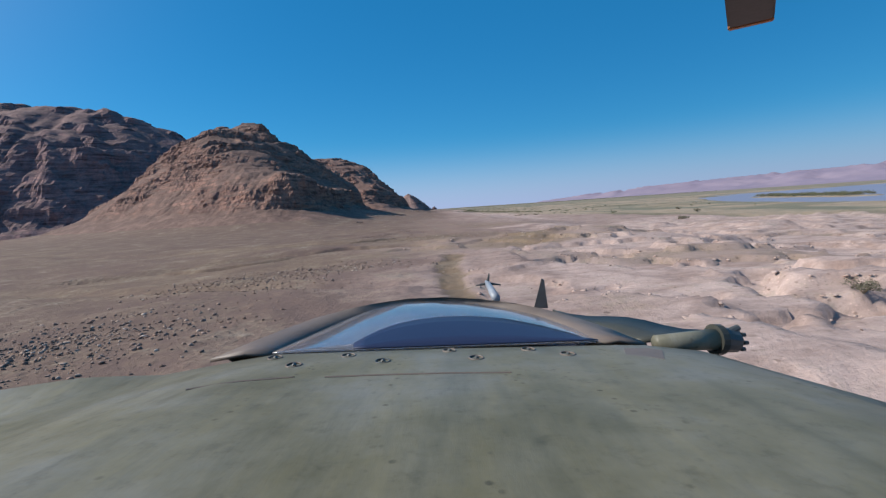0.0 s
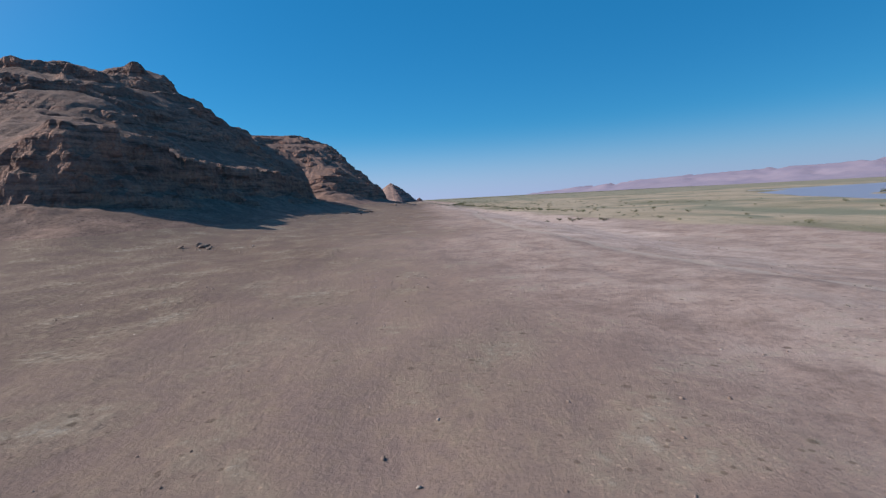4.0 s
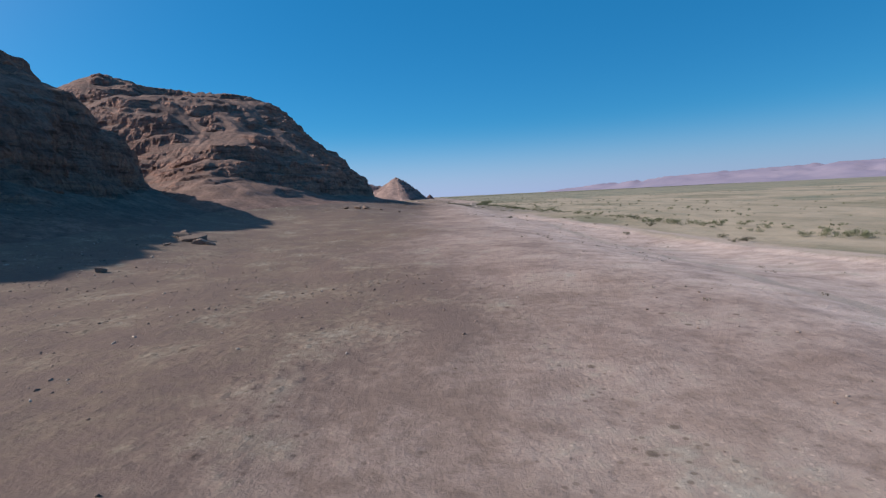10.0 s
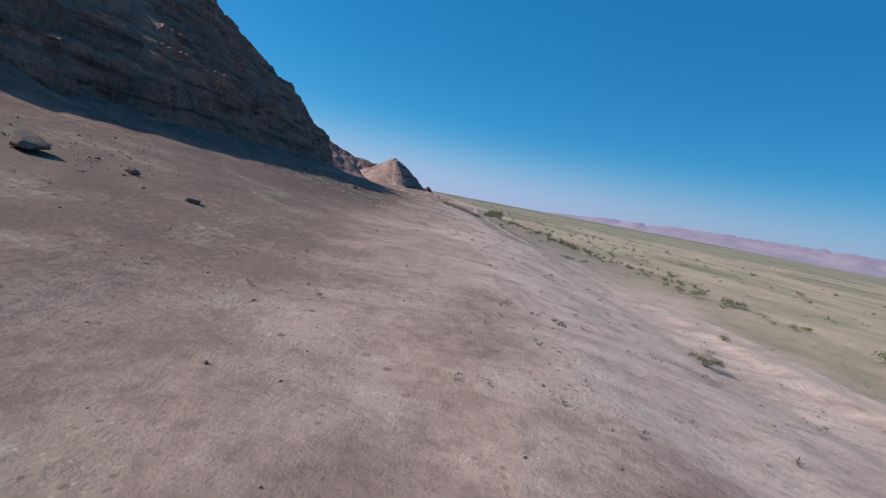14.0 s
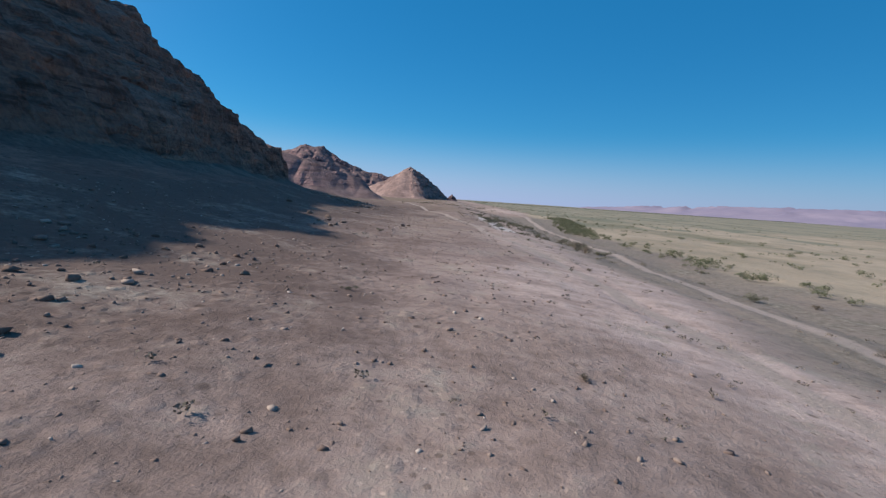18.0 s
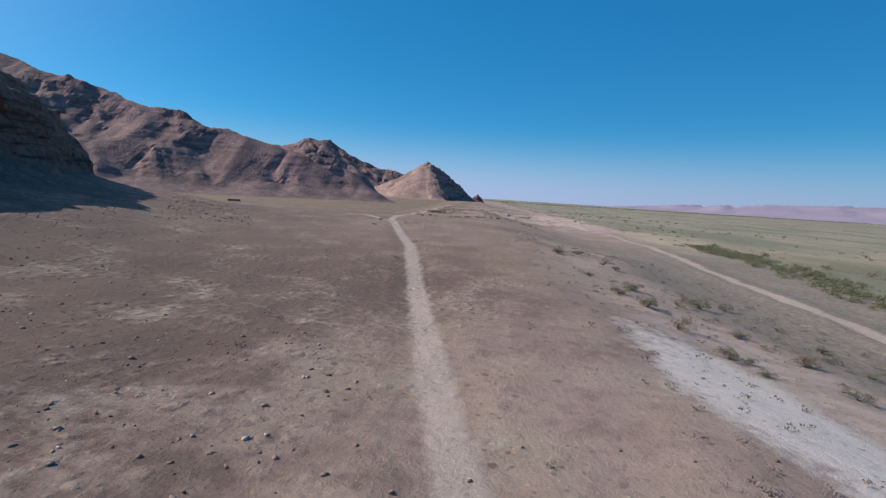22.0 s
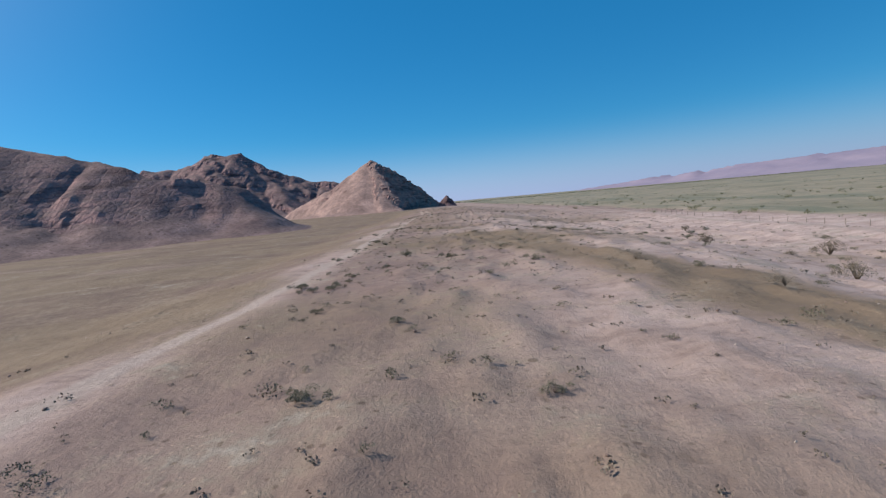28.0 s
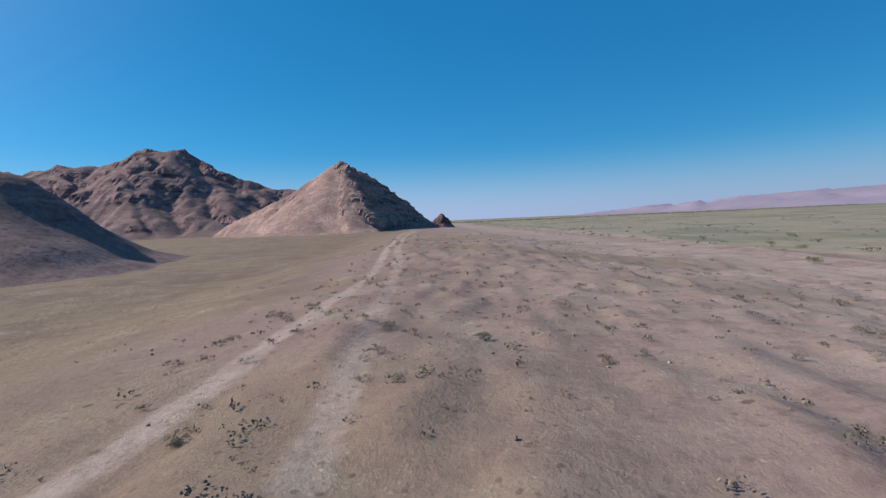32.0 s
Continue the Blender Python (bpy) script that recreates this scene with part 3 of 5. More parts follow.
def gullied(z, cell, rounds, strength, seed, hard):
    """Rain wears gullies down a slope, less into hard rock; loose scree settles to its angle of rest."""
    ny, nx = z.shape
    rows, cols = np.meshgrid(np.arange(ny), np.arange(nx), indexing="ij")
    rain = 0.6 + 0.5 * fbm(cols * cell / 12, rows * cell / 12, 2, seed)
    for turn in range(rounds):
        p = np.pad(z, 1, mode="edge")
        best, to = np.zeros_like(z), rows * nx + cols
        for dy in (-1, 0, 1):
            for dx in (-1, 0, 1):
                if dx or dy:
                    slope = (z - p[1 + dy:1 + dy + ny, 1 + dx:1 + dx + nx]) / (cell * math.hypot(dx, dy))
                    more = slope > best
                    best = np.where(more, slope, best)
                    to = np.where(more, np.clip(rows + dy, 0, ny - 1) * nx + np.clip(cols + dx, 0, nx - 1), to)
        area, down = [1.0] * z.size, to.reshape(-1).tolist()
        for k in np.argsort(-z.reshape(-1), kind="stable").tolist():
            if down[k] != k:
                area[down[k]] += area[k]
        area = np.minimum(np.array(area).reshape(z.shape), 600.0)
        cut = strength * rain * (1 - 0.6 * hard) * np.sqrt(area) * best * cell
        z = z - np.minimum(cut, 0.4 * best * cell)
        steepest = (0.66 + 2.6 * hard) * cell
        for axis in (0, 1):
            d = np.diff(z, axis=axis)
            lim = np.minimum(np.take(steepest, np.arange(z.shape[axis] - 1), axis), np.take(steepest, np.arange(1, z.shape[axis]), axis))
            move = 0.3 * (np.sign(d) * np.maximum(np.abs(d) - lim, 0))
            none = np.zeros_like(np.take(z, [0], axis))
            z = z + np.concatenate([move, none], axis) - np.concatenate([none, move], axis)
    return z


def finer(a, shape):
    """A coarse sheet drawn out to a finer grid."""
    for axis in (0, 1):
        u = np.linspace(0, a.shape[axis] - 1, shape[axis])
        k = np.clip(np.floor(u).astype(int), 0, a.shape[axis] - 2)
        f = (u - k).reshape((-1, 1) if axis == 0 else (1, -1))
        a = np.take(a, k, axis) * (1 - f) + np.take(a, k + 1, axis) * f
    return a


def flat_faces(me):
    """Crags break in facets, scree lies smooth."""
    value = np.zeros(len(me.vertices), np.float32)
    me.attributes["rough"].data.foreach_get("value", value)
    loop = np.zeros(len(me.loops), np.int32)
    me.loops.foreach_get("vertex_index", loop)
    me.polygons.foreach_set("use_smooth", value[loop].reshape(-1, 4).mean(1) < 0.4)


def terraced(h, layer, gap, share, riser):
    """Hard beds stand out as cliffs between gentle slopes."""
    f = layer / gap - np.floor(layer / gap)
    return h + share * gap * (np.interp(f, [0, 0.5 - riser, 0.5 + riser, 1], [0, 0.5 - 2.4 * riser, 0.5 + 2.4 * riser, 1]) - f)


def massif(name, label, mass, box, cell, mat, seed, k=1.0, spur=4.0, rock=0.0, wear=0.010, rounds=10, crag=1.0, base=None, beds=((15.0, 0.95), (5.0, 0.8)), lean=(-0.05, 0.14)):
    """A mountain over a smooth mass (height above its foot, below zero outside): spurs, beds of rock, gullies, crags. k: the size of its forms."""
    xs, ys = np.arange(box[0], box[1] + cell, cell), np.arange(box[2], box[3] + cell, cell)
    x, y = np.meshgrid(xs, ys)
    h = mass(x, y)
    body, high = step(2 * k, 9 * k, h), step(6 * k, 30 * k, h)
    wx, wy = x + 14 * k * gnoise(x / (50 * k), y / (50 * k), seed + 60), y + 14 * k * gnoise(x / (50 * k) + 9, y / (50 * k), seed + 61)
    h = h + spur * k * high * (ridged(wx / (62 * k), wy / (62 * k), 3, seed + 3) - 0.3)
    bare = step(-0.22, 0.18, fbm(wx / (38 * k), wy / (26 * k), 3, seed + 7) + (rock(x, y, h) if callable(rock) else rock)) * body
    bend = 9 * k * fbm(x / (75 * k), y / (75 * k), 2, seed + 13) + 1.6 * k * fbm(x / (14 * k), y / (14 * k), 2, seed + 15) + lean[0] * x + lean[1] * y
    for gap, share in beds:
        h = terraced(h, h + bend * gap / 9, gap * k, share * bare, 0.10)
    if rounds:
        few = h[::2, ::2]
        worn = gullied(few, 2 * cell, rounds, wear, seed + 50, bare[::2, ::2]) - few
        full = finer(worn, (2 * few.shape[0] - 1, 2 * few.shape[1] - 1))
        full = np.pad(full, ((0, max(0, h.shape[0] - full.shape[0])), (0, max(0, h.shape[1] - full.shape[1]))), mode="edge")[:h.shape[0], :h.shape[1]]
        h = h + full * body
    gy_, gx_ = np.gradient(h, cell)
    steep = np.hypot(gx_, gy_)
    rough = step(0.66, 1.1, blurred(steep, 1)) * body
    loose = 0.22 * k * body * fbm(x / (7 * k), y / (7 * k), 3, seed + 19) + 0.12 * k * body * gnoise(x / (1.9 * k), y / (1.9 * k), seed + 20)
    loose = loose + k * body * bare * (0.6 * (ridged(x / (9 * k), y / (9 * k), 3, seed + 21) - 0.4) + 0.55 * (ridged(x / (3.1 * k), y / (3.1 * k), 2, seed + 22) - 0.4))
    g = ground_height(x, y, False) if base is None else np.full_like(x, base)
    z = g + h + loose - 0.15
    u, v, w = x / k, y / k, z / k
    out = 2.2 * (ridged(u / 11, w / 26, 2, seed + 23) + ridged(v / 11 + 5, w / 26, 2, seed + 24) - 0.5) + 1.0 * (ridged(u / 3.7, w / 7, 2, seed + 25) + ridged(v / 3.7 + 3, w / 7, 2, seed + 26) - 0.6) + 0.55 * (gnoise(u / 1.8, w / 2.4, seed + 27) + gnoise(v / 1.8 + 3, w / 2.4, seed + 28))
    out = crag * k * out * rough
    bulge = out
    nx_, ny_ = -blurred(gx_, 2), -blurred(gy_, 2)
    size = np.hypot(nx_, ny_) + 0.3
    shift = np.stack([nx_ / size * bulge, ny_ / size * bulge, 0.15 * bulge], -1)
    me = grid_mesh(name, xs, ys, z, [("rough", rough)], keep=h > -1.5, shift=shift, smooth=True)
    flat_faces(me)
    me.materials.append(mat)
    return tagged(new(name, me), label, "mountain", kind="structure")


def outline_mass(poly, profile, seed, warp=6.0, soft=14.0, apron=None, bumps=(), swell=None):
    """A mass that rises inside an outline by a cross-section of (distance from the foot, height), with knobs and dips of (x, y, reach, height) and a coarse swell."""
    def mass(x, y):
        cell = x[0, 1] - x[0, 0]
        s = inside_distance(x, y, poly)
        s = s + (blurred(s, int(soft / cell)) - s) * step(-4, 16, s)
        s = s + (blurred(s, int(2 * soft / cell)) - s) * step(25, 60, s)
        s = s + warp * (0.25 + 0.75 * step(0, 60, s)) * fbm(x / 60, y / 60, 2, seed) + 1.2 * ridged(x / 13, y / 13, 2, seed + 9) - 0.5
        h = np.interp(s, [p[0] for p in profile], [p[1] for p in profile])
        if apron is not None:                                  # a long scree foot in place of the cliff
            slope, share = apron(x, y)
            h = h + (np.interp(s, [p[0] for p in slope], [p[1] for p in slope]) - h) * share
        for bx, by, reach, amount in bumps:
            h = h + amount * np.exp(-((x - bx) ** 2 + (y - by) ** 2) / reach ** 2) * step(0, 25, s)
        if swell is not None:
            (sx, sy, every, reach), rise = swell
            lift = 0.0
            for i, row in enumerate(rise):
                for j, amount in enumerate(row):
                    lift = lift + amount * np.exp(-((x - sx - i * every) ** 2 + (y - sy - j * every) ** 2) / reach ** 2)
            h = h + lift * np.clip((h - 6) / 25, 0, 1)
        return np.where(s < 0, s * 0.5, h)
    return mass


HEAD_PROFILE = [(-50, -5), (0, 0), (8, 2.2), (16, 5.2), (22, 8.2), (25, 12.5), (28, 21), (34, 24), (46, 28), (56, 34), (64, 42), (80, 51), (96, 60), (104, 72), (112, 84), (130, 92), (170, 99), (240, 106)]
SCREE_PROFILE = [(-50, -5), (0, 0), (20, 8), (48, 26), (64, 37), (72, 46), (88, 58), (104, 74), (112, 86), (130, 94), (170, 101), (240, 108)]
WALL_PROFILE = [(-50, -5), (0, 0), (12, 2), (19, 4.5), (21, 7), (25, 18), (28, 20), (36, 25), (45, 33), (66, 53), (86, 69.5), (104, 80), (160, 89), (240, 97)]

HEAD_SWELL = (-210, 285, 40, 34), [[0, 0, 4, 0, -4, -2, 8, 1], [0, 0, 8, -5, -5, 8, 13, -1], [7, 3, 1, 5, 14, -3, 10, 3], [12, 3, -4, 3, -3, 4, 11, -9]]
WALL_SWELL = (-190, 600, 45, 38), [[0, -3, 4, -2, 2, 0, 0, 0, 0], [-5, -10, -11, 2, 3, 12, -1, -2, 1], [-5, -11, 2, -4, 2, -1, -2, -15, -2], [5, 0, 4, -2, -6, 10, -3, 10, 5]]


def head_apron(x, y):
    return SCREE_PROFILE, step(-66, -105, x + 12 * gnoise(x / 20, y / 20, 5)) * step(430, 380, y)


FAN_PROFILE = [(-50, -5), (0, 0), (16, 4), (32, 11), (38, 14), (42, 22), (47, 29), (60, 38), (76, 55), (90, 70), (104, 80), (160, 89), (240, 97)]


def wall_apron(x, y):
    return FAN_PROFILE, step(-28, -42, x + 8 * gnoise(x / 20, y / 20, 6)) * step(650, 600, y)


massif("mountain_headland", "bare brown rocky headland with crags and scree",
       outline_mass(HEADLAND, HEAD_PROFILE, 101, apron=head_apron, bumps=[(-155, 420, 16, -7), (-118, 505, 40, 4), (-192, 383, 34, 8)], swell=HEAD_SWELL), (-350, -20, 215, 660), 0.75, rock_mat, 101,
       rock=lambda x, y, h: 0.05 + 0.9 * step(5, 9, h) * step(28, 22, h) * step(-120, -80, x) - 0.8 * step(44, 30, h) * step(-70, -105, x) * step(420, 370, y))
massif("mountain_wall", "long brown rock wall with a shaded cliff above scree", outline_mass(LONG_WALL, WALL_PROFILE, 202, apron=wall_apron, bumps=[(-150, 640, 40, 14), (-196, 702, 24, 7), (-88, 748, 25, 4.8), (-92, 812, 28, -4), (-88, 842, 20, -3)], swell=WALL_SWELL), (-330, 4, 512, 1050), 0.75, wall_rock_mat, 202,
       rock=lambda x, y, h: 0.05 + 0.9 * step(4, 7, h) * step(25, 20, h) * step(-42, -28, x) + 0.45 * step(13, 17, h) * step(32, 26, h) * step(-28, -42, x))
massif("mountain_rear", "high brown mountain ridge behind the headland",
       outline_mass(REAR, [(-50, -5), (0, 0), (100, 135), (200, 200), (300, 246), (400, 266)], 303, 14, 40, bumps=[(-505, 850, 80, 17)]), (-1300, -250, 480, 1210), 4, hazed_rock_mat, 303, 2.6, base=-2, rounds=20, wear=0.014, rock=-0.05)


def crest_mass(nodes, reach, base, warp, seed, curve=((-0.4, -0.1), (0, 0), (0.2, 0.09), (0.45, 0.34), (1, 1))):
    """A mass under a crest line of (x, y, height)."""
    def mass(x, y):
        wx, wy = x + 9 * warp * fbm(x / 70, y / 70, 2, seed), y + 14 * warp * fbm(x / 60 + 5, y / 60, 2, seed + 1)
        h = np.full(x.shape, -60.0)
        for (ax, ay, az), (bx, by, bz) in zip(nodes[:-1], nodes[1:]):
            dx, dy = bx - ax, by - ay
            u = np.clip(((wx - ax) * dx + (wy - ay) * dy) / (dx * dx + dy * dy), 0, 1)
            d = np.hypot(wx - ax - u * dx, wy - ay - u * dy)
            top = az + u * (bz - az)
            f = np.interp(np.clip(1 - d / (top * reach + 4), -0.4, 1), [c[0] for c in curve], [c[1] for c in curve])
            h = np.maximum(h, (top - base) * f)
        return h
    return mass


SIDE = [(-760, 1300, 200), (-520, 1330, 140), (-370, 1340, 95), (-235, 1350, 62), (-120, 1358, 30), (-92, 1360, 9)]
BACK = [(-700, 1850, 120), (-560, 1840, 95), (-494, 1830, 88), (-443, 1830, 103), (-401, 1830, 98), (-342, 1830, 114), (-314, 1830, 113),
        (-265, 1830, 93), (-208, 1830, 68), (-175, 1830, 56), (-161, 1835, 62), (-100, 1850, 35), (-40, 1870, 10)]
CONE = [(-163, 1640, 12), (-118, 1642, 32), (-66, 1645, 63), (-62, 1646, 66)]
PYRAMID_RIDGE = [(-62, 1646, 66), (-56, 1656, 62), (-42, 1690, 57), (-20, 1718, 40), (-4, 1740, 26), (14, 1760, 9)]
PYRAMID_RIB = [(-62, 1646, 66), (-50, 1622, 38), (-36, 1592, 7)]


def pyramid_rock(x, y, h):
    return 1.2 * step(-70, -52, x + 0.35 * (y - 1646)) - 0.75


def pyramid_mass(x, y):
    straight = ((-0.4, -0.4), (0, 0), (1, 1))
    rocks = np.maximum(crest_mass(PYRAMID_RIDGE, 0.72, -3, 0.2, 606, straight)(x, y), crest_mass(PYRAMID_RIB, 0.62, -3, 0.2, 609, straight)(x, y))
    side = 0.9 * (x + 62) + 0.433 * (y - 1646) + 5 * gnoise(x / 18, y / 18, 611)           # the scree ends at the rib
    return np.maximum(crest_mass(CONE, 1.5, -3, 0.25, 606)(x, y) - 0.9 * np.clip(side - 3, 0, 60), rocks)

massif("mountain_side", "dark brown mountain flank with gullies beyond the plain", crest_mass(SIDE, 1.75, -3, 1.0, 404), (-1050, 80, 1020, 1680), 2.5, hazed_rock_mat, 404, 2.0, base=-3, rounds=26, wear=0.016, rock=-0.22, beds=((26.0, 0.3), (9.0, 0.2)), lean=(0.3, 0.2), spur=4.0, crag=0.4)
massif("mountain_back", "brown double peak with bare ravines", crest_mass(BACK, 1.8, -3, 1.0, 505), (-950, 80, 1600, 2080), 2.5, hazed_rock_mat, 505, 1.6, base=-3, rounds=30, wear=0.018, rock=-0.05, beds=((24.0, 0.45), (8.0, 0.35)), lean=(0.35, 0.2), spur=6.0, crag=1.0)
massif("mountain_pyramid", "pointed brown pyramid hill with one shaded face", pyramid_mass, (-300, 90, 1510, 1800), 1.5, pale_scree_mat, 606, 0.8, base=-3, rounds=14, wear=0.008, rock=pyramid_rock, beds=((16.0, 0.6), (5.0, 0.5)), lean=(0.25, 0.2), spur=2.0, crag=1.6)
massif("mountain_pinnacle", "small rock pinnacle beside the pyramid hill", crest_mass([(24, 1668, 9), (30, 1668, 14), (37, 1668, 7)], 0.6, -3, 0.2, 707), (5, 60, 1640, 1690), 1, hazed_rock_mat, 707, 0.3, base=-3, rounds=0)

# lilac base colour has the haze of distance painted in
hazed_hill_mat, n, l, b = material("far_hills", 1.0)
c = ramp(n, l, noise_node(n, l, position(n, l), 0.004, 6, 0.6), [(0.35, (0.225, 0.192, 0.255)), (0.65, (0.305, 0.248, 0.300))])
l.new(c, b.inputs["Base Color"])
massif("far_hills", "distant hills across the river plain, haze-lilac in colour", crest_mass([(1150, 4500, 10), (2000, 3800, 78), (2700, 3300, 102), (3200, 2800, 112), (3500, 2200, 125), (3700, 1200, 132), (3800, 200, 132)], 6.0, -6, 1.0, 808),
       (900, 4300, -200, 4900), 30, hazed_hill_mat, 808, 6.0, spur=2.5, base=-6, rounds=0, crag=0.0)


# ---- loose things ----
rng = random.Random(7)


def part(name, bm, mat, parent=None, label="", smooth=False):
    me = bpy.data.meshes.new(name)
    bm.normal_update()
    bm.to_mesh(me)
    bm.free()
    me.materials.append(mat)
    if smooth:
        me.polygons.foreach_set("use_smooth", np.ones(len(me.polygons), bool))
    ob = new(name, me)
    ob.parent = parent
    return tagged(ob, label)


def height_at(x, y):
    return float(ground_height(np.array([x]), np.array([y]))[0])


def rock_points(r, count, flat):
    pts = []
    for _ in range(count):
        v = Vector((r.gauss(0, 1), r.gauss(0, 1), r.gauss(0, 1))).normalized()
        v *= r.uniform(0.78, 1.0)
        pts.append(Vector((v.x, v.y * 0.8, max(v.z, -0.45) * flat)))
    return pts


def rock_bmesh(seed, count=22, flat=0.75):
    bm = bmesh.new()
    for p in rock_points(random.Random(seed), count, flat):
        bm.verts.new(p)
    bmesh.ops.convex_hull(bm, input=bm.verts)
    bmesh.ops.delete(bm, geom=[v for v in bm.verts if not v.link_faces], context="VERTS")
    return bm


def stone_material():
    m, n, l, b = material("boulder_stone", 0.9)
    info = n.new("ShaderNodeObjectInfo")
    p = position(n, l)
    c = ramp(n, l, noise_node(n, l, p, 2.5, 6, 0.7), [(0.3, (0.125, 0.087, 0.070)), (0.5, (0.200, 0.142, 0.115)), (0.72, (0.285, 0.214, 0.176))])
    c = mix(n, l, 0.45, c, ramp(n, l, info.outputs["Random"], [(0, (0.6, 0.58, 0.56)), (1, (1.35, 1.3, 1.25))]), "MULTIPLY")
    l.new(c, b.inputs["Base Color"])
    bump(n, l, b, noise_node(n, l, p, 6, 6, 0.7), 0.6, 0.08)
    return m


def pebble_material():
    m, n, l, b = material("loose_stones", 0.9)
    geo = n.new("ShaderNodeNewGeometry")
    c = ramp(n, l, geo.outputs["Random Per Island"], [(0, (0.165, 0.112, 0.092)), (0.5, (0.225, 0.158, 0.130)), (0.85, (0.290, 0.215, 0.178)), (1, (0.50, 0.41, 0.35))])
    c = mix(n, l, 0.4, c, ramp(n, l, noise_node(n, l, position(n, l), 9, 4), [(0.3, (0.6, 0.6, 0.6)), (0.7, (1.3, 1.3, 1.3))]), "MULTIPLY")
    l.new(c, b.inputs["Base Color"])
    return m


stone_mat, pebble_mat = stone_material(), pebble_material()
boulder_kinds = []
for k in range(7):
    bm = rock_bmesh(50 + k, 15, 0.6 + 0.08 * (k % 4))
    bmesh.ops.bevel(bm, geom=list(bm.edges), offset=0.02, segments=1, affect="EDGES")
    me = bpy.data.meshes.new("boulder")
    bm.to_mesh(me)
    bm.free()
    me.materials.append(stone_mat)
    boulder_kinds.append(me)


def boulder(x, y, size, label="angular brown boulder on the scree", flat=1.0, group="boulders on the scree"):
    ob = new("boulder", boulder_kinds[rng.randrange(7)])
    ob.matrix_world = (Matrix.Translation((x, y, height_at(x, y) + 0.22 * size * flat)) @ Euler((rng.uniform(-.25, .25), rng.uniform(-.25, .25), rng.uniform(0, 6.3))).to_matrix().to_4x4()
                       @ Matrix.Diagonal((size, size * rng.uniform(0.7, 1.1), size * flat, 1)))
    return tagged(ob, label, "boulder", group)


for x, y, size, flat in [(-26, 466, 2.8, 0.55), (-29, 469, 2.2, 0.65), (-23, 463, 1.8, 0.6), (-21, 462, 1.0, 0.8), (-31, 473, 1.6, 0.7), (-30, 404, 1.4, 0.8), (-24, 414, 1.0, 0.7), (-36, 246, 1.5, 0.7), (-38, 248, 1.2, 0.8),
                         (-34, 244, 1.0, 0.8), (-40, 245, 0.9, 0.8), (-10, 579, 2.4, 0.9), (-13, 576, 2.2, 0.7), (-16, 566, 1.7, 0.7), (-4, 584, 0.9, 0.9), (4, 580, 0.8, 0.9),
                         (4, 704, 1.9, 0.5), (2, 706, 1.4, 0.5), (3, 680, 1.3, 0.9), (2, 682, 1.0, 0.9), (14, 674, 0.5, 0.9), (13, 745, 0.6, 0.7), (12.9, 748, 0.5, 0.8), (11.4, 750.5, 0.45, 1.0), (13.2, 751, 0.7, 0.6), (10.6, 748.5, 0.5, 0.7), (10, 755, 0.55, 0.9),
                         (8, 753, 0.5, 1.0), (20, 762, 0.5, 1.1), (20.8, 763, 0.35, 1.0), (-95, 300, 1.8, 0.8), (-60, 312, 1.4, 0.7), (-52, 335, 1.6, 0.7)]:
    boulder(x, y, size, flat=flat, label="large angular boulder fallen below the cliff" if size > 1.3 else "weathered pale boulder with a dark shaded side")
for _ in range(120):
    zone = rng.random()
    if zone < 0.5:
        y = rng.uniform(640, 880)
        x = rng.uniform(-8, 22 if y < 800 else 6) - (max(0, y - 850) * 0.8)
    elif zone < 0.8:
        y = rng.uniform(270, 480)
        x = float(np.interp(y, [260, 326, 385, 432, 480], [-108, -60, -38, -28, -34])) + abs(rng.gauss(0, 9)) + 1
    else:
        y = rng.uniform(560, 640)
        x = float(np.interp(y, [560, 594, 640], [-45, -22, -12])) + abs(rng.gauss(0, 10)) + 1
    boulder(x, y, 0.15 + 0.2 * rng.random() ** 2 + (0.5 if rng.random() < 0.07 else 0), flat=rng.uniform(0.6, 0.95))


def scatter_mesh(name, points, shapes, mat, label, category):
    """One mesh of many small pieces: points of (x, y, z, size, turn)."""
    vs, fs, base = [], [], 0
    for k, (x, y, z, size, turn) in enumerate(points):
        v, f = shapes[k % len(shapes)]
        c, s = math.cos(turn) * size, math.sin(turn) * size
        vs.append(np.stack([v[:, 0] * c - v[:, 1] * s + x, v[:, 0] * s + v[:, 1] * c + y, v[:, 2] * size + z], -1))
        fs.append(f + base)
        base += len(v)
    vs, fs = np.concatenate(vs), np.concatenate(fs)
    me = bpy.data.meshes.new(name)
    me.vertices.add(len(vs))
    me.vertices.foreach_set("co", vs.astype(np.float32).reshape(-1))
    me.loops.add(fs.size)
    me.loops.foreach_set("vertex_index", fs.astype(np.int32).reshape(-1))
    me.polygons.add(len(fs))
    me.polygons.foreach_set("loop_start", np.arange(0, fs.size, 3, dtype=np.int32))
    me.polygons.foreach_set("loop_total", np.full(len(fs), 3, np.int32))
    me.update(calc_edges=True)
    me.validate()
    me.materials.append(mat)
    return tagged(new(name, me), label, category, kind="stuff")


def shape_of(bm):
    bmesh.ops.triangulate(bm, faces=bm.faces)
    bm.verts.ensure_lookup_table()
    v = np.array([tuple(p.co) for p in bm.verts])
    f = np.array([[q.index for q in t.verts] for t in bm.faces])
    bm.free()
    return v, f


def spread(count, draw, size, sink):
    xy = np.array([draw() for _ in range(count)])
    z = ground_height(xy[:, 0], xy[:, 1])
    out = []
    for (x, y), h in zip(xy, z):
        r = size()
        out.append((x, y, h + sink * r, r, rng.uniform(0, 6.28)))
    return out


pebble_shapes = []
for k in range(6):
    bm = rock_bmesh(150 + k, 9, 0.7)
    pebble_shapes.append(shape_of(bm))


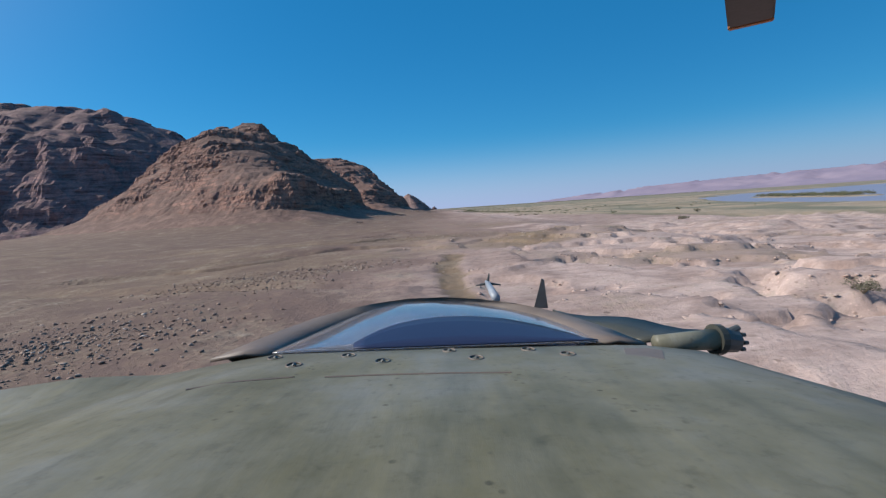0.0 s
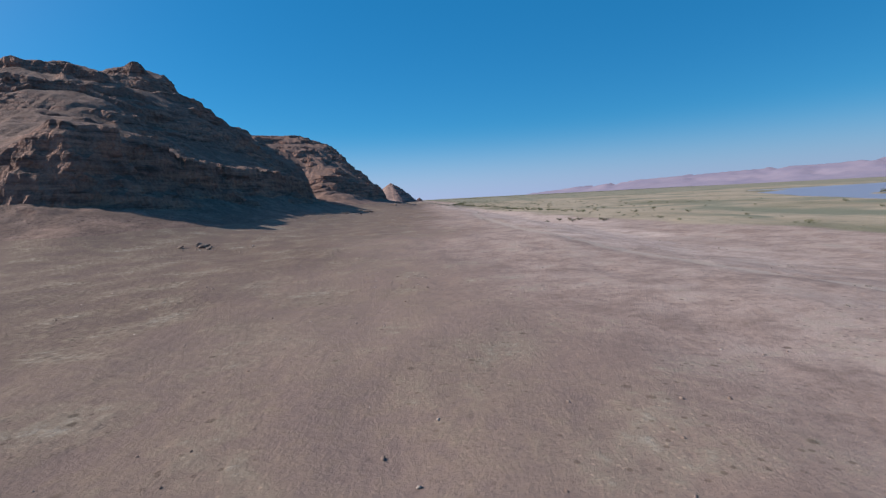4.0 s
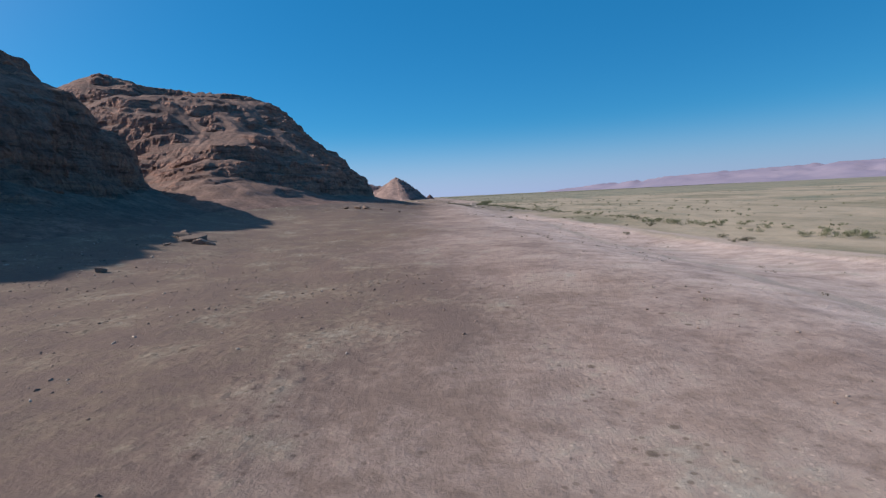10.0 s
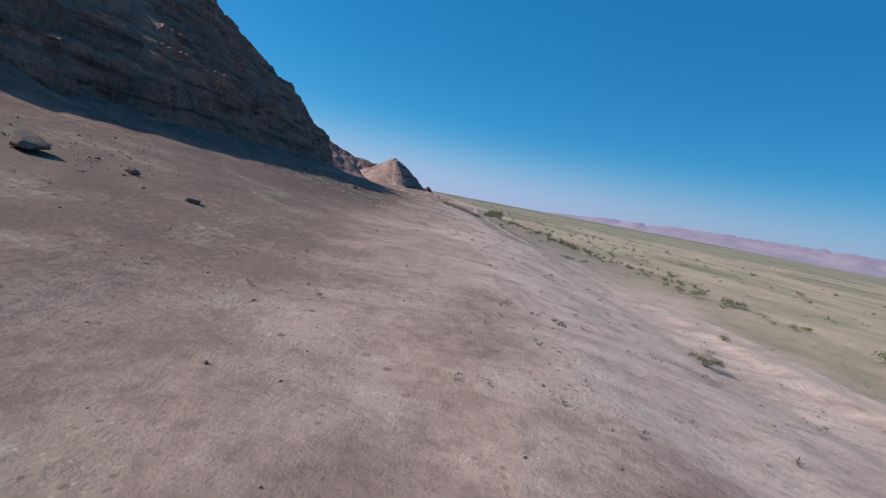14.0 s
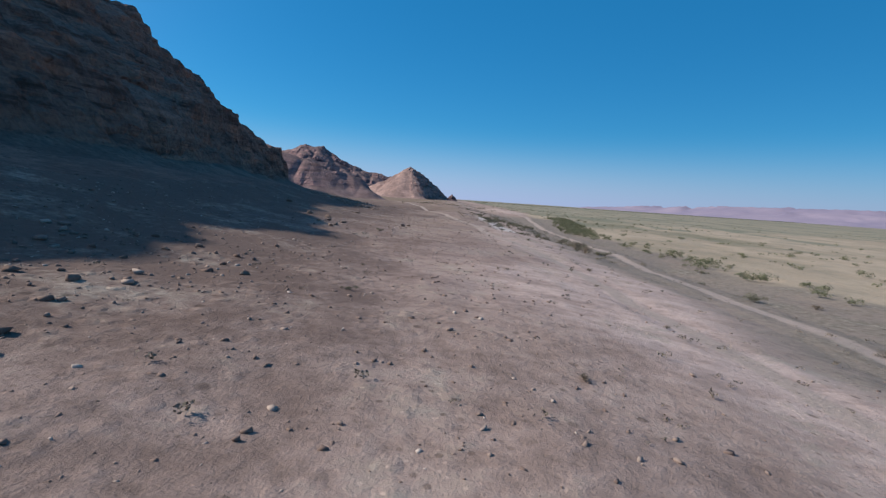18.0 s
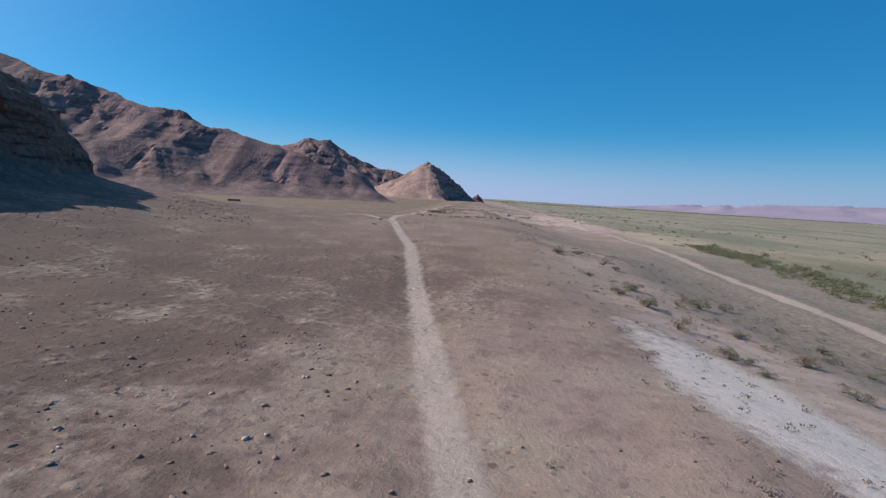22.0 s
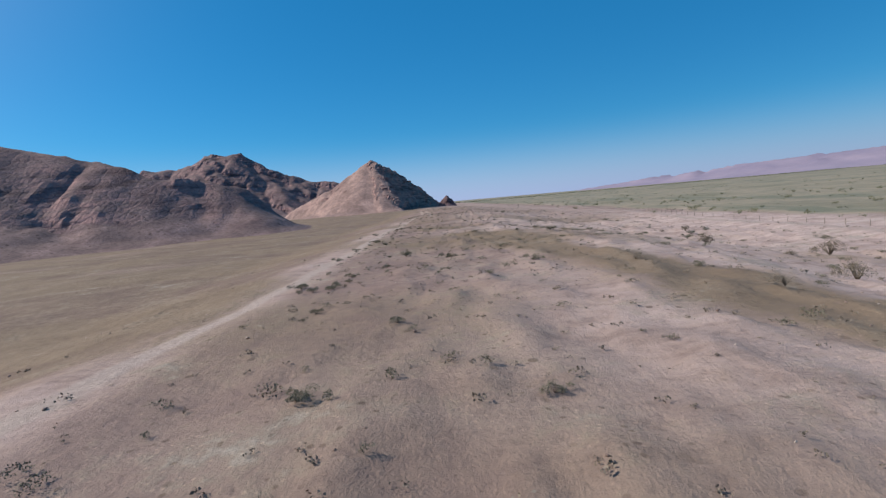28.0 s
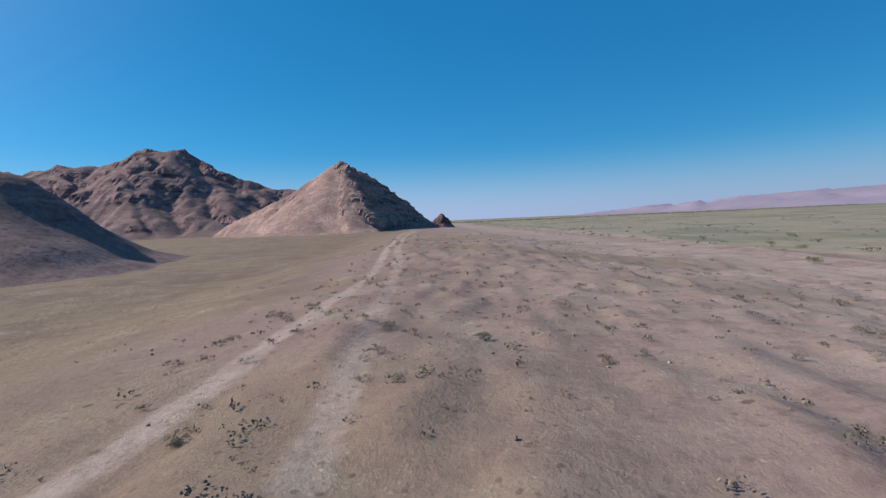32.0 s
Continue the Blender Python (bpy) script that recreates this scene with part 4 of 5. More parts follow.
def path_x(y):
    return float(np.interp(y, [0, 170, 390, 500, 640, 800, 940, 1080, 1225, 1500], [0, 7, 15, 23, 27, 24, 18, 14, 15, 12]))


def draw_anywhere():
    y = rng.uniform(5, 1400)
    return path_x(y) + rng.gauss(0, 26), y


def draw_scree():
    y = rng.choice([rng.uniform(640, 880), rng.uniform(640, 880), rng.uniform(270, 640), rng.uniform(850, 920)])
    foot = float(np.interp(y, [260, 326, 385, 432, 480, 530, 560, 594, 640, 700, 795, 840, 885, 965], [-112, -64, -44, -36, -40, -48, -50, -26, -16, -11, -13, -25, -36, -68]))
    return foot + abs(rng.gauss(0, 16)) + 0.5, y


def draw_heap():
    a, b = rng.choice([((-19, 22), 3.5), ((-16, 40), 4.5), ((-26, 19), 4), ((-20, 44), 4), ((-35, 245), 5), ((-8, 98), 7), ((6, 100), 6)])
    return a[0] + rng.gauss(0, b), a[1] + rng.gauss(0, b * 0.8)


def draw_band():
    y = rng.uniform(82, 112)
    return rng.uniform(-12, 22), y + rng.gauss(0, 3)


def draw_gravel():
    x, y, b = rng.choice([(-14, 116.5, 2.2), (-12, 121, 2.2), (-9, 126.5, 2.2), (-6, 132, 2.2), (-14, 116.5, 2.2), (-12, 121, 2.2), (-9, 126.5, 2.2), (-12, 229, 3), (5, 201, 3), (1, 313, 3.5), (0, 300, 2.5), (4, 421, 4), (7, 377, 3), (12, 425, 3), (-4, 121, 4), (-7, 110, 4), (-13, 102, 4), (8, 345, 4), (3, 260, 4), (15, 955, 6), (24, 959, 6), (8, 951, 4), (30, 963, 6), (20, 950, 5)])
    return x + rng.gauss(0, b), y + rng.gauss(0, b)


def draw_rubble():
    if rng.random() < 0.6:
        u = rng.random()
        return -12 + 14 * u + rng.gauss(0, 4), 842 - 38 * u + rng.gauss(0, 5)
    return rng.uniform(-14, 16), rng.uniform(650, 720) + rng.gauss(0, 5)


def draw_foot():
    """Rubble below the headland, the wall's far end and its near corner."""
    k = rng.random()
    if k < 0.4:
        y = rng.uniform(285, 460)
        return float(np.interp(y, [285, 330, 385, 432, 460], [-50, -44, -41, -39, -40])) + abs(rng.gauss(0, 9)) + 1, y
    if k < 0.75:
        u = rng.random()
        return -20 - 26 * u + rng.gauss(0, 4), 919 + 36 * u + rng.gauss(0, 6)
    u = rng.random()
    return -34 + 25 * u + rng.gauss(0, 5), 540 + 48 * u + rng.gauss(0, 5)


def draw_bank():
    """Broken pale ground beside the first runnels."""
    x, y, b = rng.choice([(-20, 27, 5), (-17, 24, 4), (-20, 45, 4), (-13, 50, 4), (-8, 52, 4), (-19, 20, 4)])
    return x + rng.gauss(0, b), y + rng.gauss(0, b * 0.6)


def draw_slope():
    if rng.random() < 0.75:
        y = rng.uniform(640, 870)
        return rng.uniform(-6, 34) - max(0, y - 800) * 0.25, y
    y = rng.uniform(330, 480)
    return rng.uniform(-34, 0), y


small = lambda: 0.05 + 0.10 * rng.random() ** 2
stones = (spread(6500, draw_anywhere, small, 0.2) + spread(17000, draw_scree, lambda: 0.045 + 0.17 * rng.random() ** 5, 0.05) + spread(3800, draw_rubble, lambda: 0.08 + 0.34 * rng.random() ** 3, 0.2)
          + spread(18000, draw_slope, lambda: 0.05 + 0.16 * rng.random() ** 5, 0.0) + spread(1500, draw_heap, lambda: 0.05 + 0.13 * rng.random() ** 2, 0.25) + spread(3000, draw_gravel, lambda: 0.04 + 0.12 * rng.random() ** 2, 0.25) + spread(3600, draw_foot, lambda: 0.07 + 0.26 * rng.random() ** 4, 0.1) + spread(2600, draw_bank, lambda: 0.05 + 0.16 * rng.random() ** 3, 0.1) + spread(900, draw_band, lambda: 0.04 + 0.09 * rng.random() ** 2, 0.25))


def draw_clod():
    """A broken edge of the clay beds."""
    while True:
        x, y = rng.uniform(-4, 75), rng.uniform(16, 95)
        q = np.array([x]), np.array([y])
        f = float(clay_layer(*q)[0]) % 1
        if 0.36 < f < 0.52 and float(badlands(*q)[0]) > 0.5:
            return x, y


def draw_stony_band():
    """The pale stony rise across the way."""
    x = rng.uniform(2, 64)
    return x, 949 + 0.3 * (x - 8) + rng.gauss(0, 5)


clod_mat, n, l, b = material("clay_clod", 0.95)
c = ramp(n, l, n.new("ShaderNodeNewGeometry").outputs["Random Per Island"], [(0, (0.36, 0.265, 0.225)), (1, (0.52, 0.40, 0.35))])
c = mix(n, l, 0.5, c, ramp(n, l, noise_node(n, l, position(n, l), 7, 5, 0.7), [(0.3, (0.6, 0.58, 0.56)), (0.7, (1.2, 1.2, 1.2))]), "MULTIPLY")
l.new(c, b.inputs["Base Color"])
scatter_mesh("clay_clods", spread(2000, draw_clod, lambda: 0.10 + 0.24 * rng.random() ** 2, -0.12) + spread(2600, draw_stony_band, lambda: 0.05 + 0.14 * rng.random() ** 2, 0.1),
             [shape_of(rock_bmesh(180 + k, 10, 0.6)) for k in range(6)], clod_mat, "pale broken clods of clay and stone on bare ground", "clods")
scatter_mesh("loose_stones", stones, pebble_shapes, pebble_mat, "loose angular stones strewn over the sand", "stones")


# ---- plants ----
def leaf_material(name, dark, light):
    m, n, l, b = material(name, 0.8)
    info, geo = n.new("ShaderNodeObjectInfo"), n.new("ShaderNodeNewGeometry")
    c = ramp(n, l, geo.outputs["Random Per Island"], [(0, dark), (1, light)])
    c = mix(n, l, 0.5, c, ramp(n, l, info.outputs["Random"], [(0, (0.75, 0.72, 0.7)), (1, (1.2, 1.2, 1.1))]), "MULTIPLY")
    l.new(c, b.inputs["Base Color"])
    return m


green_leaf = leaf_material("shrub_leaf", (0.105, 0.100, 0.070), (0.225, 0.205, 0.15))
dry_leaf = leaf_material("dry_shrub_leaf", (0.12, 0.098, 0.075), (0.265, 0.22, 0.175))
reed_leaf = leaf_material("reed_leaf", (0.105, 0.11, 0.065), (0.20, 0.20, 0.125))
stem_mat, n, l, b = material("shrub_stem", 0.9)
c = ramp(n, l, noise_node(n, l, position(n, l), 8, 4), [(0.3, (0.10, 0.075, 0.055)), (0.7, (0.19, 0.15, 0.115))])
l.new(c, b.inputs["Base Color"])


def foliage_bmesh(seed, count, leaf, squash=0.62):
    r = random.Random(seed)
    bm = bmesh.new()
    lumps = [(Vector((r.gauss(0, 0.42), r.gauss(0, 0.42), r.uniform(0.15, 0.55))), r.uniform(0.25, 0.5)) for _ in range(7)]
    for _ in range(count):
        c, rad = r.choice(lumps)
        v = Vector((r.gauss(0, 1), r.gauss(0, 1), abs(r.gauss(0, 1)) - 0.15)).normalized() * rad * r.uniform(0.5, 1.05)
        p = c + v
        p.z = max(p.z * squash / 0.62, 0.03)
        d = Vector((r.gauss(0, 1), r.gauss(0, 1), r.gauss(0.5, 0.8))).normalized() * leaf * r.uniform(0.6, 1.4)
        e = d.cross(Vector((r.gauss(0, 1), r.gauss(0, 1), r.gauss(0, 1)))).normalized() * leaf * 0.42
        bm.faces.new([bm.verts.new(q) for q in (p - d * 0.5, p + e, p + d * 0.6, p - e)])
    return bm


def stems_bmesh(seed, count, height):
    r = random.Random(seed)
    bm = bmesh.new()
    for _ in range(count):
        a = r.uniform(0, 6.28)
        tip = Vector((math.cos(a) * r.uniform(0.2, 0.75), math.sin(a) * r.uniform(0.2, 0.75), height * r.uniform(0.5, 1.1)))
        mid = tip * 0.5 + Vector((r.gauss(0, .05), r.gauss(0, .05), 0.08))
        rings = []
        for p, w in ((Vector((0, 0, -0.05)), 0.03), (mid, 0.018), (tip, 0.004)):
            rings.append([bm.verts.new(p + Vector((math.cos(t) * w, math.sin(t) * w, 0))) for t in (0, 2.09, 4.19)])
        for p, q in zip(rings[:-1], rings[1:]):
            for k in range(3):
                bm.faces.new((p[k], p[(k + 1) % 3], q[(k + 1) % 3], q[k]))
    return bm


def shrub_kind(seed, dry):
    root = tagged(new("shrub"), "dry grey-brown desert shrub on bare sand" if dry else "low dark olive desert shrub on bare sand", "shrub", "desert shrubs")
    part("foliage", foliage_bmesh(seed, 1000 if dry else 1500, 0.05 if dry else 0.06), dry_leaf if dry else green_leaf, root)
    part("stems", stems_bmesh(seed + 1, 14 if dry else 9, 0.75 if dry else 0.6), stem_mat, root)
    return root


shrub_kinds = [shrub_kind(300, False), shrub_kind(310, False), shrub_kind(320, False), shrub_kind(330, True), shrub_kind(340, True)]
for k, (x, y, size) in enumerate([(41, 925, 0.9), (36, 918, 1.0), (36.8, 919, 0.7), (43, 917, 1.1), (44, 914, 1.0)]):
    shrub_kinds[k].matrix_basis = Matrix.Translation((x, y, height_at(x, y) - 0.03)) @ Matrix.Diagonal((size, size, size, 1))


def plant(x, y, size, kind=None):
    kind = rng.choice([0, 1, 2, 0, 1, 3, 4]) if kind is None else kind
    ob = copy_thing(shrub_kinds[kind], pose(x, y, height_at(x, y) - 0.03 * size, 0, 0, rng.uniform(0, 360)))
    ob.scale = (size, size * rng.uniform(0.85, 1.15), size * rng.uniform(0.75, 1.05))
    return ob


for x, y, size in [(44, 856, 1.3), (49, 842, 1.2), (49, 838, 1.1), (47, 887, 1.0), (8, 847, 0.5), (0, 1028, 1.0), (0, 954, 0.7), (1, 942, 0.7), (2, 1112, 0.8), (5, 1111, 0.8), (3.5, 1110, 0.6),
                   (10, 1129, 0.9), (15, 1126, 0.9), (23, 1116, 0.9),  (34, 1099, 0.9), (4, 1186, 0.6), (5, 1187, 0.7), (0, 1176, 0.7),
                   (-3, 1173, 0.6), (35, 1170, 0.9), (34, 1173, 0.7), (60, 332, 1.3), (73, 332, 1.8), (67, 323, 1.7), (77, 318, 2.0), (68, 342, 1.6), (94, 164, 2.0), (97, 168, 1.6), (134, 220, 2.2), (150, 265, 2.2), (24, 24, 1.0), (26, 22, 0.8), (71, 338, 1.5)]:
    plant(x, y, size)
for _ in range(84):                      # slope above the road
    y = rng.uniform(770, 905)
    plant(rng.uniform(37, 57), y, rng.uniform(0.6, 1.6))
for _ in range(30):                      # roadside of the long slope
    y = rng.uniform(430, 770)
    plant(float(np.interp(y, [380, 560, 690, 780], [84, 70, 62, 66])) + rng.gauss(0, 7), y, rng.uniform(0.5, 1.5))
for _ in range(36):                      # shrub line on the rise
    plant(rng.uniform(0, 52), 1026 + rng.gauss(0, 6), rng.uniform(0.5, 1.0))
for _ in range(46):
    plant(rng.uniform(0, 36), rng.uniform(1085, 1240), rng.uniform(0.3, 0.7))
for _ in range(34):                      # green patch where the terrace begins
    plant(3.5 + rng.gauss(0, 3.5), 1071 + rng.gauss(0, 6), rng.uniform(0.5, 1.1), rng.choice([0, 1, 2]))
low_scrub = spread(760, lambda: (2 + 70 * rng.random() ** 1.4, rng.uniform(1060, 1400)), lambda: rng.uniform(0.25, 0.6), -0.03) + spread(150, lambda: (rng.uniform(38, 60), rng.uniform(760, 940)), lambda: rng.uniform(0.3, 0.7), -0.03)
scatter_mesh("low_scrub", low_scrub, [shape_of(foliage_bmesh(460 + k, 150, 0.12, 0.6)) for k in range(4)], green_leaf, "low grey-green scrub dotted over the pale terrace", "scrub")
for _ in range(34):
    plant(rng.uniform(34, 72), rng.uniform(1080, 1260), rng.uniform(0.4, 1.0))
for _ in range(22):
    plant(rng.uniform(14, 44), rng.uniform(520, 760), rng.uniform(0.25, 0.5), rng.choice([3, 4, 0]))


def tuft_shape(seed):
    bm = foliage_bmesh(seed, 24, 0.24, 0.5)
    return shape_of(bm)


def draw_tuft():
    k = rng.random()
    if k < 0.45:
        return rng.uniform(2, 80), rng.uniform(1050, 1280)
    if k < 0.68:
        return rng.uniform(30, 62), rng.uniform(430, 960)
    if k < 0.8:
        return rng.uniform(30, 62), rng.uniform(800, 950)
    if k < 0.85:
        return rng.uniform(30, 120), rng.uniform(150, 420)
    y = rng.uniform(500, 1300)
    return path_x(y) + rng.gauss(0, 22), y


tuft_shapes = [tuft_shape(400 + k) for k in range(5)]
scatter_mesh("dry_tufts", spread(8000, draw_tuft, lambda: 0.12 + 0.34 * rng.random() ** 2, -0.02), tuft_shapes, dry_leaf, "small dry grey tufts scattered over the sand", "tufts")


def draw_reed():
    k = rng.random()
    if k < 0.75:
        y = rng.uniform(840, 1010) if k < 0.5 else rng.uniform(400, 840)
        return float(hedge_x(y)) - 2 + rng.gauss(0, 3.0), y
    return 85 + 150 * rng.random() ** 1.5, rng.uniform(250, 1600)


island_reeds = [(float(np.interp(u, [0, 1], [345, 300])) + rng.gauss(0, 4), 455 - 155 * u + rng.gauss(0, 4), -4.6, rng.uniform(1.8, 3.4), rng.uniform(0, 6)) for u in [k / 160 for k in range(160)]]
reed_shapes = [shape_of(foliage_bmesh(430 + k, 330, 0.115, 0.7)) for k in range(4)]
scatter_mesh("reed_thicket", spread(1000, draw_reed, lambda: 0.6 + 1.2 * rng.random() ** 2, -0.03) + island_reeds, reed_shapes, reed_leaf, "dense green reed and tamarisk thicket along the flats", "thicket")


def draw_far():
    u = rng.random()
    return -20 + 1900 * u + rng.gauss(0, 40), 2500 + 500 * u + rng.gauss(0, 110)


scatter_mesh("meadow_shrubs", spread(1500, lambda: (95 + 420 * rng.random() ** 1.6, rng.uniform(430, 2100)), lambda: 0.5 + 1.3 * rng.random() ** 2, -0.03), tuft_shapes, reed_leaf, "low green shrubs dotted over the river meadows", "shrubs")
scatter_mesh("far_thicket", spread(1600, draw_far, lambda: 2.0 + 3.5 * rng.random(), -0.05), tuft_shapes, reed_leaf, "dark strip of distant riverside trees", "thicket")

for x, y, size in [(55, 1142, 1.7), (56, 1121, 1.8), (43, 1104, 1.5), (62, 1160, 1.4)]:
    plant(x, y, size, rng.choice([3, 4])).scale.z *= 1.3

# ---- posts along the road ----
post_mat, n, l, b = material("weathered_post", 0.85)
c = ramp(n, l, noise_node(n, l, position(n, l), 6, 4), [(0.3, (0.13, 0.105, 0.085)), (0.7, (0.24, 0.20, 0.165))])
l.new(c, b.inputs["Base Color"])
bm = bmesh.new()
bmesh.ops.create_cone(bm, cap_ends=True, segments=8, radius1=0.05, radius2=0.04, depth=1.3, matrix=Matrix.Translation((0, 0, 0.5)))
bmesh.ops.bevel(bm, geom=[e for e in bm.edges if all(v.co.z > 1.1 for v in e.verts)], offset=0.015, segments=1, affect="EDGES")
post_mesh = bpy.data.meshes.new("fence_post")
bm.to_mesh(post_mesh)
bm.free()
post_mesh.materials.append(post_mat)
for k in range(34):
    y = 1098 + 4.2 * k
    x = float(np.interp(y, [p[1] for p in ROAD], [p[0] for p in ROAD])) + 3.6 + rng.gauss(0, 0.1)
    ob = tagged(new("fence_post", post_mesh), "thin weathered wooden post beside the dirt road", "post", "posts along the road")
    ob.matrix_world = Matrix.Translation((x, y, height_at(x, y) - 0.05)) @ Euler((rng.gauss(0, 0.05), rng.gauss(0, 0.05), rng.uniform(0, 6))).to_matrix().to_4x4()

# ---- stone corral on the plain ----
corral = tagged(new("stone_corral"), "low dark dry-stone corral on the plain", "corral")
corral.matrix_world = pose(-128, 1122, height_at(-128, 1122), 0, 0, 25)
for ax, ay, bx, by in [(-3, -2.4, 3, -2.4), (3, -2.4, 3, 2.4), (3, 2.4, -3, 2.4), (-3, 2.4, -3, -2.4)]:
    bm = bmesh.new()
    steps = int(math.hypot(bx - ax, by - ay) / 0.8)
    for k in range(steps):
        for level in range(2):
            u = (k + 0.5 * level) / steps
            m = Matrix.Translation((ax + u * (bx - ax) + rng.gauss(0, 0.08), ay + u * (by - ay) + rng.gauss(0, 0.08), 0.3 + 0.5 * level)) @ Matrix.Rotation(rng.uniform(0, 6), 4, "Z") @ Matrix.Diagonal((0.55, 0.5, 0.42, 1))
            bmesh.ops.create_icosphere(bm, subdivisions=1, radius=1, matrix=m)
    part("wall", bm, stone_mat, corral)

# ---- helicopter nose, where the shot begins ----
def paint_material(name, a, b2, rough=0.5):
    m, n, l, b = material(name, rough)
    tc = n.new("ShaderNodeTexCoord").outputs["Object"]
    c = ramp(n, l, noise_node(n, l, tc, 1.3, 5, 0.6), [(0.38, a), (0.62, b2)])
    c = mix(n, l, 0.45, c, ramp(n, l, noise_node(n, l, tc, 14, 7, 0.7), [(0.3, (0.72, 0.72, 0.72)), (0.5, (1, 1, 1)), (0.75, (1.3, 1.28, 1.2))]), "MULTIPLY")
    l.new(c, b.inputs["Base Color"])
    b.inputs["Specular IOR Level"].default_value = 0.4
    bump(n, l, b, noise_node(n, l, tc, 5, 3), 0.12, 0.03)
    return m


def weathered_skin():
    m, n, l, b = material("olive_paint", 0.5)
    tc = n.new("ShaderNodeTexCoord").outputs["Object"]
    c = ramp(n, l, noise_node(n, l, tc, 2.2, 6, 0.65), [(0.34, (0.128, 0.118, 0.072)), (0.48, (0.168, 0.158, 0.112)), (0.60, (0.192, 0.188, 0.158)), (0.70, (0.165, 0.166, 0.142))])
    streak = noise_node(n, l, tc, 5.0, 7, 0.7, (2.6, 0.45, 1))
    c = mix(n, l, 0.6, c, ramp(n, l, streak, [(0.34, (0.66, 0.66, 0.60)), (0.48, (1, 1, 1)), (0.62, (1.16, 1.13, 1.04)), (0.74, (1.4, 1.34, 1.15))]), "MULTIPLY")
    c = mix(n, l, 0.55, c, ramp(n, l, noise_node(n, l, tc, 26, 7, 0.75), [(0.34, (0.6, 0.6, 0.58)), (0.46, (1, 1, 1)), (0.66, (1.1, 1.1, 1.06)), (0.76, (1.5, 1.46, 1.35))]), "MULTIPLY")
    pit = n.new("ShaderNodeTexVoronoi")
    pit.inputs["Scale"].default_value = 34
    l.new(tc, pit.inputs["Vector"])
    spots = math_node(n, l, "MULTIPLY", ramp1(n, l, pit.outputs["Distance"], 0.22, 0.12), ramp1(n, l, streak, 0.5, 0.64))
    c = mix(n, l, spots, c, (0.075, 0.068, 0.045))
    l.new(c, b.inputs["Base Color"])
    l.new(math_node(n, l, "ADD", math_node(n, l, "MULTIPLY", streak, 0.4), 0.28), b.inputs["Roughness"])
    bump(n, l, b, math_node(n, l, "ADD", noise_node(n, l, tc, 5, 4), math_node(n, l, "MULTIPLY", streak, 0.3)), 0.14, 0.03)
    return m


skin = weathered_skin()
frame_paint = paint_material("brown_paint", (0.145, 0.112, 0.092), (0.20, 0.16, 0.132))
# dark paint; on the side cowl it paints in the rotor's shadow
dark_shadow_paint = paint_material("dark_shadow_olive", (0.035, 0.036, 0.03), (0.065, 0.066, 0.052))
blade_paint = paint_material("blade_paint", (0.02, 0.02, 0.025), (0.035, 0.03, 0.035))
yellow_paint = paint_material("tip_paint", (0.25, 0.08, 0.03), (0.3, 0.12, 0.04))
boom_grey = paint_material("boom_paint", (0.26, 0.29, 0.33), (0.36, 0.39, 0.43), 0.4)
backing_paint = paint_material("backing_lilac", (0.17, 0.18, 0.23), (0.22, 0.23, 0.28), 0.7)
steel = paint_material("dark_metal", (0.05, 0.055, 0.055), (0.10, 0.105, 0.10), 0.4)
glass, n, l, b = material("canopy_glass", 0.08)
b.inputs["Base Color"].default_value = (0.70, 0.70, 0.76, 1)
b.inputs["Transmission Weight"].default_value = 0.85
b.inputs["IOR"].default_value = 1.45
b.inputs["Specular IOR Level"].default_value = 0.8
# dark blue for the dim reflection in the lower glass, painted as a colour
reflection_mat, n, l, b = material("painted_reflection", 0.4)
b.inputs["Base Color"].default_value = (0.028, 0.040, 0.085, 1)
b.inputs["Specular IOR Level"].default_value = 0.12

heli = tagged(new("helicopter"), "olive-painted helicopter nose with a glazed canopy, flying low", "helicopter")
heli.matrix_world = PATH[0][1] @ Euler((radians(-90), 0, 0)).to_matrix().to_4x4()


def at(px, py, d):
    """A place in the nose's own axes (right, ahead, up) by its two slopes from the camera mount and its distance ahead."""
    return Vector(((px - 784) / 798.7 * d, d, -(py - 441) / 798.7 * d))


def strip(rows, thick=0.012):
    """A skin lofted through rows of places, with a thickness below it."""
    bm = bmesh.new()
    top = [[bm.verts.new(p) for p in row] for row in rows]
    low = [[bm.verts.new(Vector(p) - Vector((0, 0, thick))) for p in row] for row in rows]
    for r in range(len(rows) - 1):
        for k in range(len(rows[0]) - 1):
            bm.faces.new((top[r][k], top[r][k + 1], top[r + 1][k + 1], top[r + 1][k]))
            bm.faces.new((low[r][k], low[r + 1][k], low[r + 1][k + 1], low[r][k + 1]))
    ring = [(0, k) for k in range(len(rows[0]))] + [(r, len(rows[0]) - 1) for r in range(1, len(rows))]
    ring += [(len(rows) - 1, k) for k in range(len(rows[0]) - 2, -1, -1)] + [(r, 0) for r in range(len(rows) - 2, 0, -1)]
    for (a, b1), (c1, d1) in zip(ring, ring[1:] + ring[:1]):
        bm.faces.new((top[a][b1], low[a][b1], low[c1][d1], top[c1][d1]))
    bmesh.ops.recalc_face_normals(bm, faces=bm.faces)
    return bm


def edge_y(x):
    return float(np.interp(x, [-60, 0, 150, 290, 480, 800, 1130, 1250, 1330, 1568, 1640], [705, 690, 668, 664, 628, 617, 610, 622, 646, 712, 735]))


